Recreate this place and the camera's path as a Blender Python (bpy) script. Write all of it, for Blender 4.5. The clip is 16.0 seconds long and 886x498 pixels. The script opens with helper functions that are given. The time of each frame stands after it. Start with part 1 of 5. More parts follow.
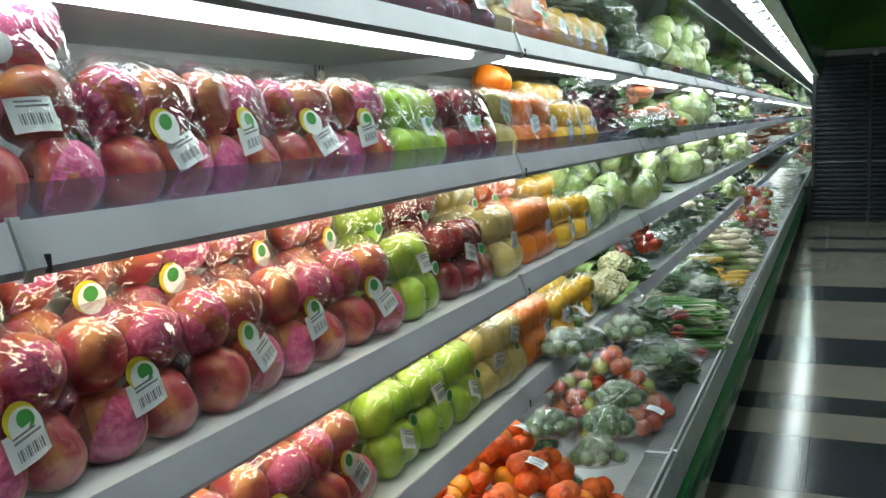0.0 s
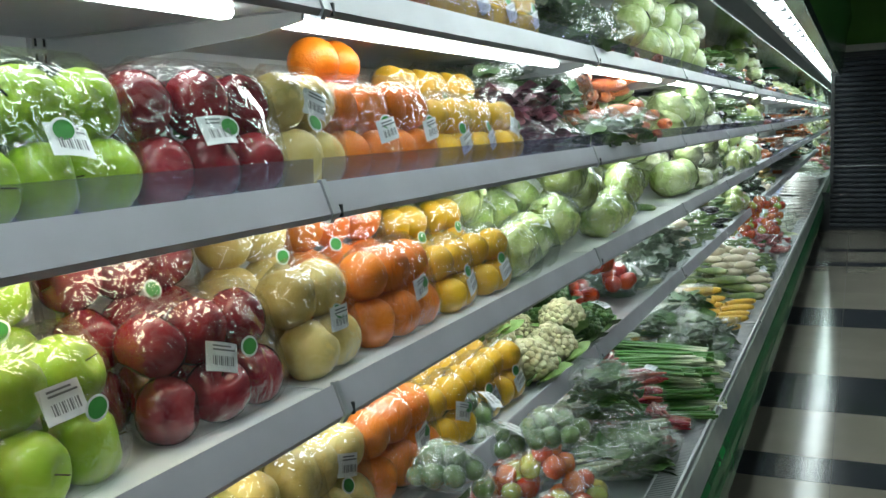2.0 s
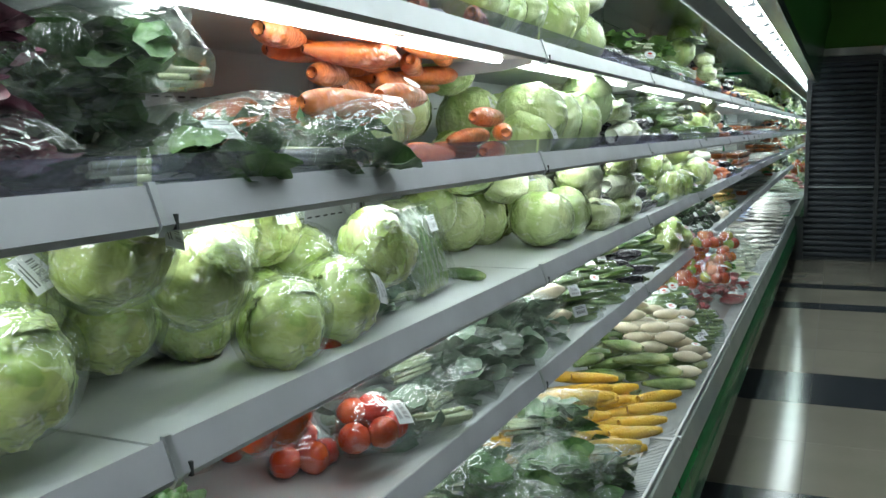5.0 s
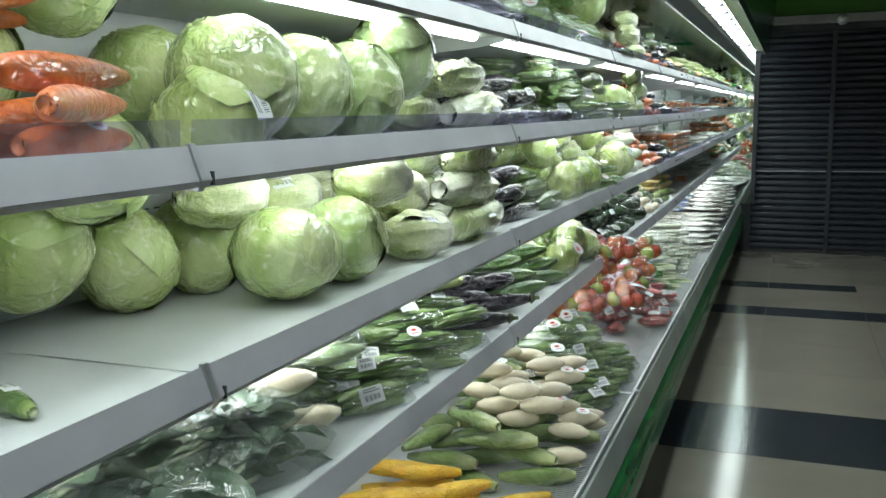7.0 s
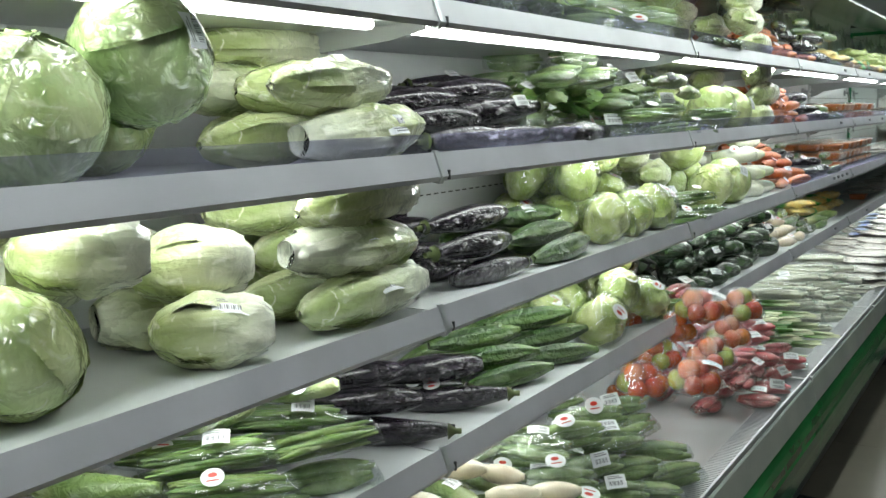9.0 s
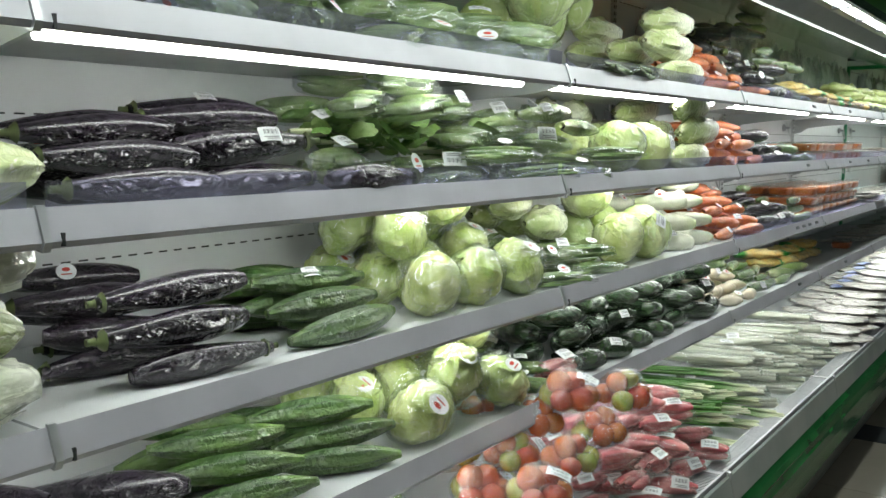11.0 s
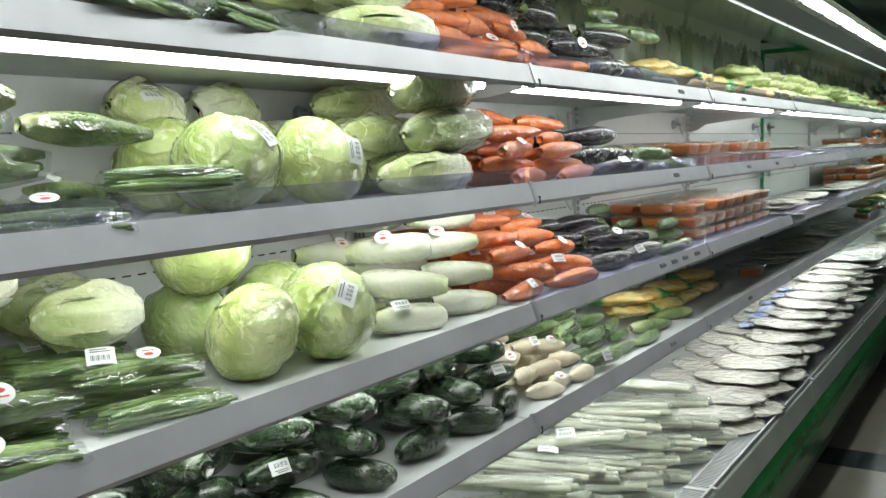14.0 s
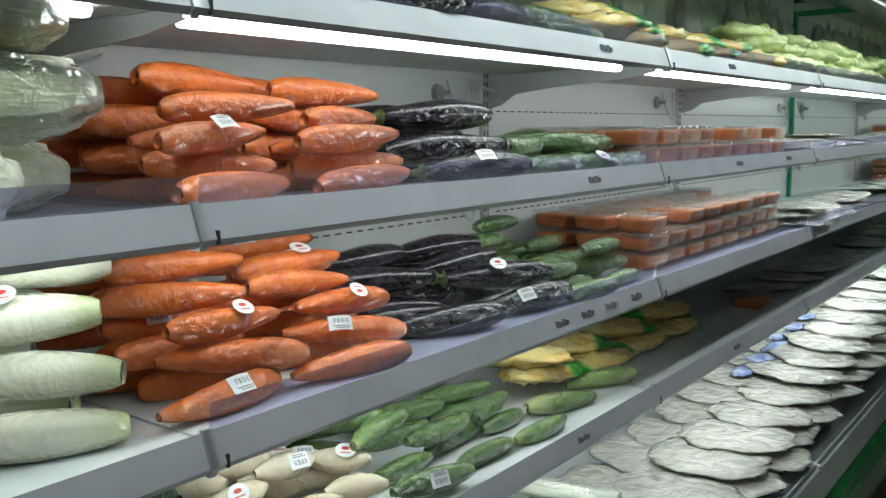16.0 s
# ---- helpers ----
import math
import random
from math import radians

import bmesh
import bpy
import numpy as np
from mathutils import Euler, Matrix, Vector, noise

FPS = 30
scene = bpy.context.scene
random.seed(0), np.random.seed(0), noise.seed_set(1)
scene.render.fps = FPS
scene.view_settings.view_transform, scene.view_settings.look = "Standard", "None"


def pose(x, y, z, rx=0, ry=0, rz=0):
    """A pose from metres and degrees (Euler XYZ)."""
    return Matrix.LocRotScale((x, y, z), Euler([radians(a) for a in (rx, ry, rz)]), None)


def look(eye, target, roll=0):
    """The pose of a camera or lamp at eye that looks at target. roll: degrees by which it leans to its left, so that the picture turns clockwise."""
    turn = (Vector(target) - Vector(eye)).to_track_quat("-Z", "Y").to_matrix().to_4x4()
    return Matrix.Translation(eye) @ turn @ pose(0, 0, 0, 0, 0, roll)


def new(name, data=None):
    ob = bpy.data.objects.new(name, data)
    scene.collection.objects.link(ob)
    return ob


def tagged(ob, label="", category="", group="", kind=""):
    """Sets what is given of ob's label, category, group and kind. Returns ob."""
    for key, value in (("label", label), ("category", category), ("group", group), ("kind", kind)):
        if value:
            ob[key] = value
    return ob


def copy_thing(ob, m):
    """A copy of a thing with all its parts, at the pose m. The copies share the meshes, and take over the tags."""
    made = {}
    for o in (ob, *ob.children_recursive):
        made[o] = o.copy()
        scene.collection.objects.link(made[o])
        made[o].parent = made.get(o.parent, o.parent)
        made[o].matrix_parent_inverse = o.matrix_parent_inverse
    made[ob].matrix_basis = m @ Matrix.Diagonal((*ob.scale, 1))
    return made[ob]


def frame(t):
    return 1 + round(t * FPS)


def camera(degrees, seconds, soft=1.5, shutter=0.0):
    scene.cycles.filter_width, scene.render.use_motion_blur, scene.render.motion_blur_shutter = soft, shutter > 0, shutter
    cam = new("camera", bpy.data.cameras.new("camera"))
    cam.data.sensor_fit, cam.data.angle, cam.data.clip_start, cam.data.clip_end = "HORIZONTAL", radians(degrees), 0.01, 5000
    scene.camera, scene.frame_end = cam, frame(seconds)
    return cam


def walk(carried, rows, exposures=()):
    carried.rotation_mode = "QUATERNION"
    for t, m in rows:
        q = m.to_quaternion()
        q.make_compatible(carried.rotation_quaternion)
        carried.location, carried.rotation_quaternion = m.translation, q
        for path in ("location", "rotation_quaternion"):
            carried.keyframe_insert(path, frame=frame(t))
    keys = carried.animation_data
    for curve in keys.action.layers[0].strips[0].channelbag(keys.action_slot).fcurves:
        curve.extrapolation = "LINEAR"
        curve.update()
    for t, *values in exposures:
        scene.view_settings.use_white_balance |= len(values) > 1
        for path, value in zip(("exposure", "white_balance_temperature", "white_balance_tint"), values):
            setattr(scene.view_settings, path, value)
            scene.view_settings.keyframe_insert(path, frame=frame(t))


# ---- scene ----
cam = camera(53.8, 16.0)
PATH = [
    (0, (0.599, 0.112, 1.361), (-0.360, 2.218, 1.045), -2.56),
    (0.5, (0.608, 0.333, 1.364), (-0.404, 2.420, 1.098), -0.66),
    (1, (0.607, 0.535, 1.361), (-0.444, 2.600, 1.069), -0.98),
    (1.5, (0.591, 0.751, 1.368), (-0.429, 2.832, 1.085), -1.77),
    (2, (0.586, 0.943, 1.356), (-0.413, 3.031, 1.048), -2.80),
    (2.5, (0.616, 1.192, 1.366), (-0.437, 3.251, 1.045), -2.29),
    (3, (0.620, 1.406, 1.351), (-0.480, 3.437, 1.008), -1.89),
    (3.5, (0.589, 1.644, 1.353), (-0.421, 3.720, 1.001), -0.90),
    (4, (0.579, 1.885, 1.350), (-0.349, 3.999, 0.998), -0.83),
    (4.2, (0.596, 1.985, 1.347), (-0.345, 4.103, 1.057), -0.97),
    (6.3, (0.605, 3.183, 1.336), (-0.368, 5.277, 0.992), -1.83),
    (6.5, (0.616, 3.272, 1.333), (-0.375, 5.357, 0.979), -1.59),
    (7, (0.618, 3.539, 1.334), (-0.234, 5.683, 0.974), -1.15),
    (7.5, (0.627, 3.776, 1.342), (-0.267, 5.903, 0.984), -2.58),
    (8, (0.672, 4.021, 1.345), (-0.378, 6.076, 0.989), -2.10),
    (8.2, (0.695, 4.107, 1.349), (-0.425, 6.124, 0.987), -2.10),
    (10.3, (0.985, 4.853, 1.353), (-0.526, 6.606, 1.039), -0.11),
    (10.5, (0.993, 4.907, 1.360), (-0.538, 6.639, 1.032), 0.11),
    (11, (0.950, 5.084, 1.373), (-0.422, 6.953, 1.096), -0.12),
    (11.5, (0.908, 5.235, 1.376), (-0.292, 7.226, 1.154), -0.87),
    (12, (0.911, 5.436, 1.381), (-0.330, 7.403, 1.173), -0.65),
    (12.5, (0.924, 5.659, 1.376), (-0.348, 7.604, 1.154), -0.99),
    (13, (0.890, 5.915, 1.371), (-0.399, 7.848, 1.139), -1.47),
    (13.5, (0.851, 6.178, 1.375), (-0.434, 8.113, 1.130), -2.07),
    (14, (0.867, 6.454, 1.369), (-0.426, 8.382, 1.117), -1.98),
    (14.5, (0.862, 6.713, 1.362), (-0.444, 8.631, 1.094), -1.97),
    (15, (0.800, 7.000, 1.377), (-0.420, 8.972, 1.104), -1.20),
    (15.5, (0.771, 7.251, 1.367), (-0.538, 9.163, 1.080), -1.25),
    (16, (0.778, 7.523, 1.379), (-0.626, 9.362, 1.065), -0.69),
]
walk(cam, [(t, look(eye, target, roll)) for t, eye, target, roll in PATH],
     [(0, 0.05, 6350, 9), (4, 0.15, 6350, 9), (8, 0.25, 6600, 11), (10.5, 0.35, 6850, 15), (12, 0.47, 6850, 15), (14, 0.4, 6900, 15), (15, 0.3, 6700, 13), (16, 0.12, 6500, 10)])

# ---- light: the tubes of the case, and a dim shop behind it ----
world = bpy.data.worlds.new("world")
scene.world = world
world.use_nodes = True
world.node_tree.nodes["Background"].inputs[0].default_value = (0.55, 0.62, 0.6, 1)
world.node_tree.nodes["Background"].inputs[1].default_value = 0.02
TUBE = 11.5
CANOPY_TUBE = 12.5
# strength of the added, unseen ceiling battens
CEILING_FILL = 6.5


# ---- materials ----
def nodes_of(name):
    m = bpy.data.materials.new(name)
    m.use_nodes = True
    nt = m.node_tree
    return m, nt, nt.nodes["Principled BSDF"]


def mix_node(nt, a, b, fac):
    n = nt.nodes.new("ShaderNodeMix")
    n.data_type = "RGBA"
    for sock, v in ((n.inputs[6], a), (n.inputs[7], b), (n.inputs[0], fac)):
        if isinstance(v, (tuple, float, int)):
            sock.default_value = (*v, 1) if isinstance(v, tuple) else v
        else:
            nt.links.new(v, sock)
    return n.outputs[2]


def ramp(nt, src, lo, hi):
    n = nt.nodes.new("ShaderNodeMapRange")
    n.inputs[1].default_value, n.inputs[2].default_value = lo, hi
    nt.links.new(src, n.inputs[0])
    return n.outputs[0]


def noise_tex(nt, scale, coords="Object", detail=4, dist=0.0, stretch=None):
    tc = nt.nodes.new("ShaderNodeTexCoord")
    n = nt.nodes.new("ShaderNodeTexNoise")
    n.inputs["Scale"].default_value, n.inputs["Detail"].default_value, n.inputs["Distortion"].default_value = scale, detail, dist
    src = tc.outputs[coords]
    if stretch:
        mp = nt.nodes.new("ShaderNodeMapping")
        mp.inputs["Scale"].default_value = stretch
        nt.links.new(src, mp.inputs[0])
        src = mp.outputs[0]
    nt.links.new(src, n.inputs["Vector"])
    return n.outputs[0]


def bump(nt, height, strength, distance=0.004):
    b = nt.nodes.new("ShaderNodeBump")
    b.inputs["Strength"].default_value, b.inputs["Distance"].default_value = strength, distance
    nt.links.new(height, b.inputs["Height"])
    return b.outputs[0]


def crease(nt, scale, coords="Object"):
    """Sharp folds: the distance of a soft noise from its middle, at two sizes."""
    outs = []
    for k, detail in ((1.0, 1), (2.7, 2)):
        n = noise_tex(nt, scale * k, coords, detail, 0.6)
        s = nt.nodes.new("ShaderNodeMath")
        s.operation = "SUBTRACT"
        s.inputs[1].default_value = 0.5
        nt.links.new(n, s.inputs[0])
        a = nt.nodes.new("ShaderNodeMath")
        a.operation = "ABSOLUTE"
        nt.links.new(s.outputs[0], a.inputs[0])
        outs.append(a.outputs[0])
    m = nt.nodes.new("ShaderNodeMath")
    m.operation = "MULTIPLY_ADD"
    m.inputs[1].default_value = 0.4
    nt.links.new(outs[1], m.inputs[0])
    nt.links.new(outs[0], m.inputs[2])
    return m.outputs[0]


def plain(name, c1, c2=None, scale=8.0, rough=0.5, metal=0.0, bumps=0.1, coords="Object", spec=0.5, vary=0.0, fine=60.0, dist=0.003):
    """A surface with grain at two scales."""
    m, nt, p = nodes_of(name)
    c2 = c2 or tuple(v * 0.82 for v in c1)
    f = ramp(nt, noise_tex(nt, scale, coords), 0.35, 0.65)
    col = mix_node(nt, c1, c2, f)
    if vary:
        oi = nt.nodes.new("ShaderNodeObjectInfo")
        hs = nt.nodes.new("ShaderNodeHueSaturation")
        nt.links.new(col, hs.inputs["Color"])
        nt.links.new(ramp_to(nt, oi.outputs["Random"], 1 - vary, 1 + vary), hs.inputs["Value"])
        col = hs.outputs[0]
    nt.links.new(col, p.inputs["Base Color"])
    p.inputs["Roughness"].default_value, p.inputs["Metallic"].default_value = rough, metal
    p.inputs["Specular IOR Level"].default_value = spec
    if bumps:
        nt.links.new(bump(nt, noise_tex(nt, fine, coords), bumps, dist), p.inputs["Normal"])
    return m


def ramp_to(nt, src, lo, hi):
    n = nt.nodes.new("ShaderNodeMapRange")
    n.inputs[3].default_value, n.inputs[4].default_value = lo, hi
    nt.links.new(src, n.inputs[0])
    return n.outputs[0]


def produce(name, c1, c2, scale=20.0, rough=0.4, stretch=None, film=0.0, bumps=0.2, fine=40.0, axis=None, tip=None, sss=0.0, vary=0.12, lohi=(0.35, 0.65), wrinkle=22.0, veins=None):
    """Skin of fruit or vegetable: two tones of grain, a paler end along an axis, and tight clear wrap as a wrinkled coat."""
    m, nt, p = nodes_of(name)
    col = mix_node(nt, c1, c2, ramp(nt, noise_tex(nt, scale, "Object", 5, 0.4, stretch), *lohi))
    if veins:
        col = mix_node(nt, veins[1], col, ramp(nt, crease(nt, veins[0]), 0.0, 0.045))
    if axis is not None:
        tc = nt.nodes.new("ShaderNodeTexCoord")
        sep = nt.nodes.new("ShaderNodeSeparateXYZ")
        nt.links.new(tc.outputs["Generated"], sep.inputs[0])
        col = mix_node(nt, col, tip, ramp(nt, sep.outputs[axis[0]], axis[1], axis[2]))
    oi = nt.nodes.new("ShaderNodeObjectInfo")
    hs = nt.nodes.new("ShaderNodeHueSaturation")
    nt.links.new(col, hs.inputs["Color"])
    nt.links.new(ramp_to(nt, oi.outputs["Random"], 1 - vary, 1 + vary), hs.inputs["Value"])
    geo = nt.nodes.new("ShaderNodeNewGeometry")
    nt.links.new(ramp_to(nt, geo.outputs["Random Per Island"], 0.485, 0.515), hs.inputs["Hue"])
    nt.links.new(hs.outputs[0], p.inputs["Base Color"])
    p.inputs["Roughness"].default_value = rough
    p.inputs["Subsurface Weight"].default_value = 0.0
    if bumps:
        nt.links.new(bump(nt, noise_tex(nt, fine, "Object", 4, 0.3, stretch), bumps, 0.006), p.inputs["Normal"])
    if film:
        p.inputs["Coat Weight"].default_value = film
        p.inputs["Coat Roughness"].default_value = 0.06
        p.inputs["Coat IOR"].default_value = 1.75
        nt.links.new(bump(nt, crease(nt, wrinkle * 0.5), 1.0, 0.12), p.inputs["Coat Normal"])
    return m


def film_mat(name, tint=(0.97, 0.98, 0.98), haze=0.012, wrinkle=26.0, relief=1.0, gloss=0.1):
    """Clear plastic: mostly lets the light through, with wrinkled gloss."""
    m = bpy.data.materials.new(name)
    m.use_nodes = True
    nt = m.node_tree
    nt.nodes.clear()
    out = nt.nodes.new("ShaderNodeOutputMaterial")
    tr = nt.nodes.new("ShaderNodeBsdfTransparent")
    tr.inputs[0].default_value = (*tint, 1)
    gl = nt.nodes.new("ShaderNodeBsdfGlossy")
    gl.inputs["Roughness"].default_value = 0.035
    df = nt.nodes.new("ShaderNodeBsdfDiffuse")
    df.inputs[0].default_value = (0.85, 0.88, 0.87, 1)
    nrm = bump(nt, crease(nt, wrinkle * 0.42), relief, 0.03)
    lw = nt.nodes.new("ShaderNodeLayerWeight")
    lw.inputs[0].default_value = 0.5
    nt.links.new(nrm, lw.inputs["Normal"])
    pw = nt.nodes.new("ShaderNodeMath")
    pw.operation = "POWER"
    pw.inputs[1].default_value = 3.5
    nt.links.new(lw.outputs["Facing"], pw.inputs[0])
    fr = nt.nodes.new("ShaderNodeMapRange")
    fr.inputs[3].default_value, fr.inputs[4].default_value = gloss, 0.42
    nt.links.new(pw.outputs[0], fr.inputs[0])
    nt.links.new(nrm, gl.inputs["Normal"])
    m1, m2 = nt.nodes.new("ShaderNodeMixShader"), nt.nodes.new("ShaderNodeMixShader")
    m1.inputs[0].default_value = haze
    nt.links.new(tr.outputs[0], m1.inputs[1])
    nt.links.new(df.outputs[0], m1.inputs[2])
    nt.links.new(fr.outputs[0], m2.inputs[0])
    nt.links.new(m1.outputs[0], m2.inputs[1])
    nt.links.new(gl.outputs[0], m2.inputs[2])
    nt.links.new(m2.outputs[0], out.inputs[0])
    return m


def glow(name, colour, strength):
    m, nt, p = nodes_of(name)
    p.inputs["Base Color"].default_value = (0.9, 0.9, 0.9, 1)
    p.inputs["Emission Color"].default_value = (*colour, 1)
    p.inputs["Emission Strength"].default_value = strength
    return m


M = {}
M["white_metal"] = plain("white_metal", (0.56, 0.58, 0.59), (0.5, 0.52, 0.53), 5, 0.35, bumps=0.03)
M["back_metal"] = plain("back_metal", (0.82, 0.84, 0.85), (0.77, 0.79, 0.8), 3, 0.3, bumps=0.03)
M["rail"] = plain("rail", (0.48, 0.48, 0.525), (0.42, 0.42, 0.46), 7, 0.4, bumps=0.05)
M["guard"] = film_mat("guard", (0.8, 0.79, 0.92), 0.05, 3.0, 0.02, 0.03)
M["dark"] = plain("dark", (0.03, 0.033, 0.035), None, 10, 0.5)
M["dark_frame"] = plain("dark_frame", (0.045, 0.05, 0.055), (0.03, 0.034, 0.038), 10, 0.4)
M["green_panel"] = plain("green_panel", (0.02, 0.22, 0.06), (0.014, 0.17, 0.046), 6, 0.22, bumps=0.03)
M["green_fascia"] = plain("green_fascia", (0.02, 0.11, 0.03), (0.012, 0.08, 0.022), 4, 0.2, bumps=0.02)
M["green_wall"] = plain("green_wall", (0.1, 0.3, 0.03), (0.08, 0.25, 0.025), 2, 0.6)
M["green_trim"] = plain("green_trim", (0.01, 0.3, 0.12), None, 8, 0.3)
M["steel"] = plain("steel", (0.5, 0.52, 0.53), (0.42, 0.44, 0.46), 12, 0.35, 0.6)
M["plinth"] = plain("plinth", (0.22, 0.24, 0.24), (0.15, 0.17, 0.17), 5, 0.45)
M["bumper_clear"] = plain("bumper_clear", (0.5, 0.55, 0.52), (0.42, 0.48, 0.45), 5, 0.2)
M["ceiling_panel"] = plain("ceiling_panel", (0.8, 0.85, 0.83), (0.74, 0.8, 0.78), 3, 0.16, 0.85, bumps=0.04)
M["tile_light"] = plain("tile_light", (0.27, 0.25, 0.205), (0.23, 0.215, 0.175), 1.7, 0.13, bumps=0.02, vary=0.06, spec=0.4)
M["tile_dark"] = plain("tile_dark", (0.04, 0.046, 0.055), (0.03, 0.036, 0.043), 2.2, 0.15, bumps=0.02, vary=0.08, spec=0.4)
M["grout"] = plain("grout", (0.14, 0.13, 0.115), None, 20, 0.8)
M["shutter"] = plain("shutter", (0.026, 0.034, 0.046), (0.02, 0.026, 0.036), 6, 0.4, bumps=0.04)
M["wall_paint"] = plain("wall_paint", (0.3, 0.32, 0.3), None, 2, 0.7)
M["ceiling_paint"] = plain("ceiling_paint", (0.12, 0.13, 0.13), None, 2, 0.8)
M["beam"] = plain("beam", (0.5, 0.52, 0.48), None, 3, 0.6)
M["tube"] = glow("tube", (0.9, 1.0, 0.97), TUBE)
M["tube_warm"] = glow("tube_warm", (1.0, 0.9, 0.66), TUBE)
M["canopy_tube"] = glow("canopy_tube", (0.88, 1.0, 0.98), CANOPY_TUBE)
# the lit white reflector beside the tube, its brightness put in as emission
M["canopy_reflector_glow"] = glow("canopy_reflector_glow", (0.88, 1.0, 0.98), CANOPY_TUBE * 0.5)
M["ceiling_fill_glow"] = glow("ceiling_fill_glow", (0.9, 1.0, 0.97), CEILING_FILL)
M["label"] = plain("label", (0.8, 0.82, 0.83), (0.74, 0.76, 0.77), 30, 0.35, bumps=0.05)
M["print"] = plain("print", (0.2, 0.21, 0.22), None, 30, 0.5)
M["leaf_mark"] = plain("leaf_mark", (0.06, 0.3, 0.06), None, 30, 0.4)
M["yellow_mark"] = plain("yellow_mark", (0.75, 0.6, 0.03), None, 30, 0.4)
M["red_mark"] = plain("red_mark", (0.6, 0.05, 0.03), None, 30, 0.4)
M["film"] = film_mat("film")
M["bag"] = film_mat("bag", (0.96, 0.985, 0.97), 0.055, 34)
M["green_bag"] = film_mat("green_bag", (0.96, 0.99, 0.98), 0.5, 30)
M["cable"] = plain("cable", (0.7, 0.72, 0.72), None, 20, 0.4)
mirror, nt_m, p_m = nodes_of("mirror")
p_m.inputs["Base Color"].default_value = (0.8, 0.88, 0.84, 1)
p_m.inputs["Metallic"].default_value, p_m.inputs["Roughness"].default_value = 1.0, 0.02
M["mirror"] = mirror


# ---- mesh helpers ----
def part(name, bm, material, parent=None, label="", smooth=False):
    me = bpy.data.meshes.new(name)
    bm.to_mesh(me)
    bm.free()
    if smooth:
        for f in me.polygons:
            f.use_smooth = True
    for mm in material if isinstance(material, (list, tuple)) else [material]:
        me.materials.append(mm)
    ob = new(name, me)
    ob.parent = parent
    if label:
        tagged(ob, label)
    return ob


def share(name, me, parent, m=None, label=""):
    ob = new(name, me)
    ob.parent = parent
    if m is not None:
        ob.matrix_basis = m
    if label:
        tagged(ob, label)
    return ob


def box_into(bm, lo, hi, bevel=0.0, mat=0):
    r = bmesh.ops.create_cube(bm, size=1)
    vs = r["verts"]
    for v in vs:
        v.co = Vector(((lo[i] + hi[i]) / 2 + v.co[i] * (hi[i] - lo[i]) for i in range(3)))
    fs = list({f for v in vs for f in v.link_faces})
    for f in fs:
        f.material_index = mat
    if bevel:
        es = list({e for v in vs for e in v.link_edges})
        bmesh.ops.bevel(bm, geom=es, offset=bevel, segments=2, affect="EDGES", profile=0.5)
    return bm


def box(lo, hi, bevel=0.0):
    return box_into(bmesh.new(), lo, hi, bevel)


def extrude_y(profile, y0, y1, bm=None, mat=0):
    """A closed profile of (x, z) points drawn out along y."""
    bm = bm or bmesh.new()
    a = [bm.verts.new((x, y0, z)) for x, z in profile]
    b = [bm.verts.new((x, y1, z)) for x, z in profile]
    fs = [bm.faces.new(a), bm.faces.new(b[::-1])]
    n = len(profile)
    for i in range(n):
        fs.append(bm.faces.new((a[i], b[i], b[(i + 1) % n], a[(i + 1) % n])))
    for f in fs:
        f.material_index = mat
    bmesh.ops.recalc_face_normals(bm, faces=fs)
    return bm


def thing(name, label, category, group="", kind="", m=None):
    ob = new(name)
    if m is not None:
        ob.matrix_basis = m
    return tagged(ob, label, category, group, kind)


# ---- the room ----
Y0, Y1 = -1.881, 12.03          # the display case from end to end
JOINTS = [-1.881 + 1.25 * i for i in range(11)] + [Y1]
ROOM_X, ROOM_Y0, SHUTTER_Y, CEIL = 5.2, -3.2, 12.1, 2.9
KERB_JOINTS = [-1.313 + 1.25 * i for i in range(11)]

floor = tagged(part("floor", box((-0.75, ROOM_Y0, -0.12), (ROOM_X, 12.6, -0.006)), M["grout"]), "glossy beige tiled floor with dark grey bands", "floor", kind="structure")
tagged(part("ceiling", box((-0.75, ROOM_Y0, CEIL), (ROOM_X, 12.6, CEIL + 0.1)), M["ceiling_paint"]), "dim grey shop ceiling", "ceiling", kind="structure")
tagged(part("wall_west", box((-0.85, ROOM_Y0, -0.12), (-0.75, 12.6, CEIL)), M["wall_paint"]), "plain wall behind the display case", "wall", kind="structure")
tagged(part("wall_east", box((ROOM_X, ROOM_Y0, -0.12), (ROOM_X + 0.1, 12.6, CEIL)), M["wall_paint"]), "plain painted shop wall", "wall", kind="structure")
tagged(part("wall_south", box((-0.75, ROOM_Y0 - 0.1, -0.12), (ROOM_X, ROOM_Y0, CEIL)), M["wall_paint"]), "plain painted shop wall", "wall", kind="structure")
wall_n = tagged(part("wall_north", box((-0.75, 12.6, -0.12), (ROOM_X, 12.7, CEIL)), M["wall_paint"]), "wall closing the aisle behind the shutters", "wall", kind="structure")
tagged(part("green_bulkhead", box((0.31, SHUTTER_Y - 0.08, 2.115), (ROOM_X, SHUTTER_Y + 0.2, CEIL)), M["green_wall"]), "bright green painted bulkhead above the shutters", "bulkhead", kind="structure")
tagged(part("beam", box((0.31, SHUTTER_Y - 0.12, 2.04), (ROOM_X, SHUTTER_Y + 0.2, 2.11), 0.004), M["beam"]), "pale beam under the green bulkhead", "beam", kind="structure")
tagged(part("shutter_box", box((0.3, SHUTTER_Y - 0.05, 1.98), (ROOM_X, SHUTTER_Y + 0.15, 2.037), 0.004), M["dark_frame"]), "dark shutter housing below the beam", "shutter housing", kind="structure")

SLAT = 0.058


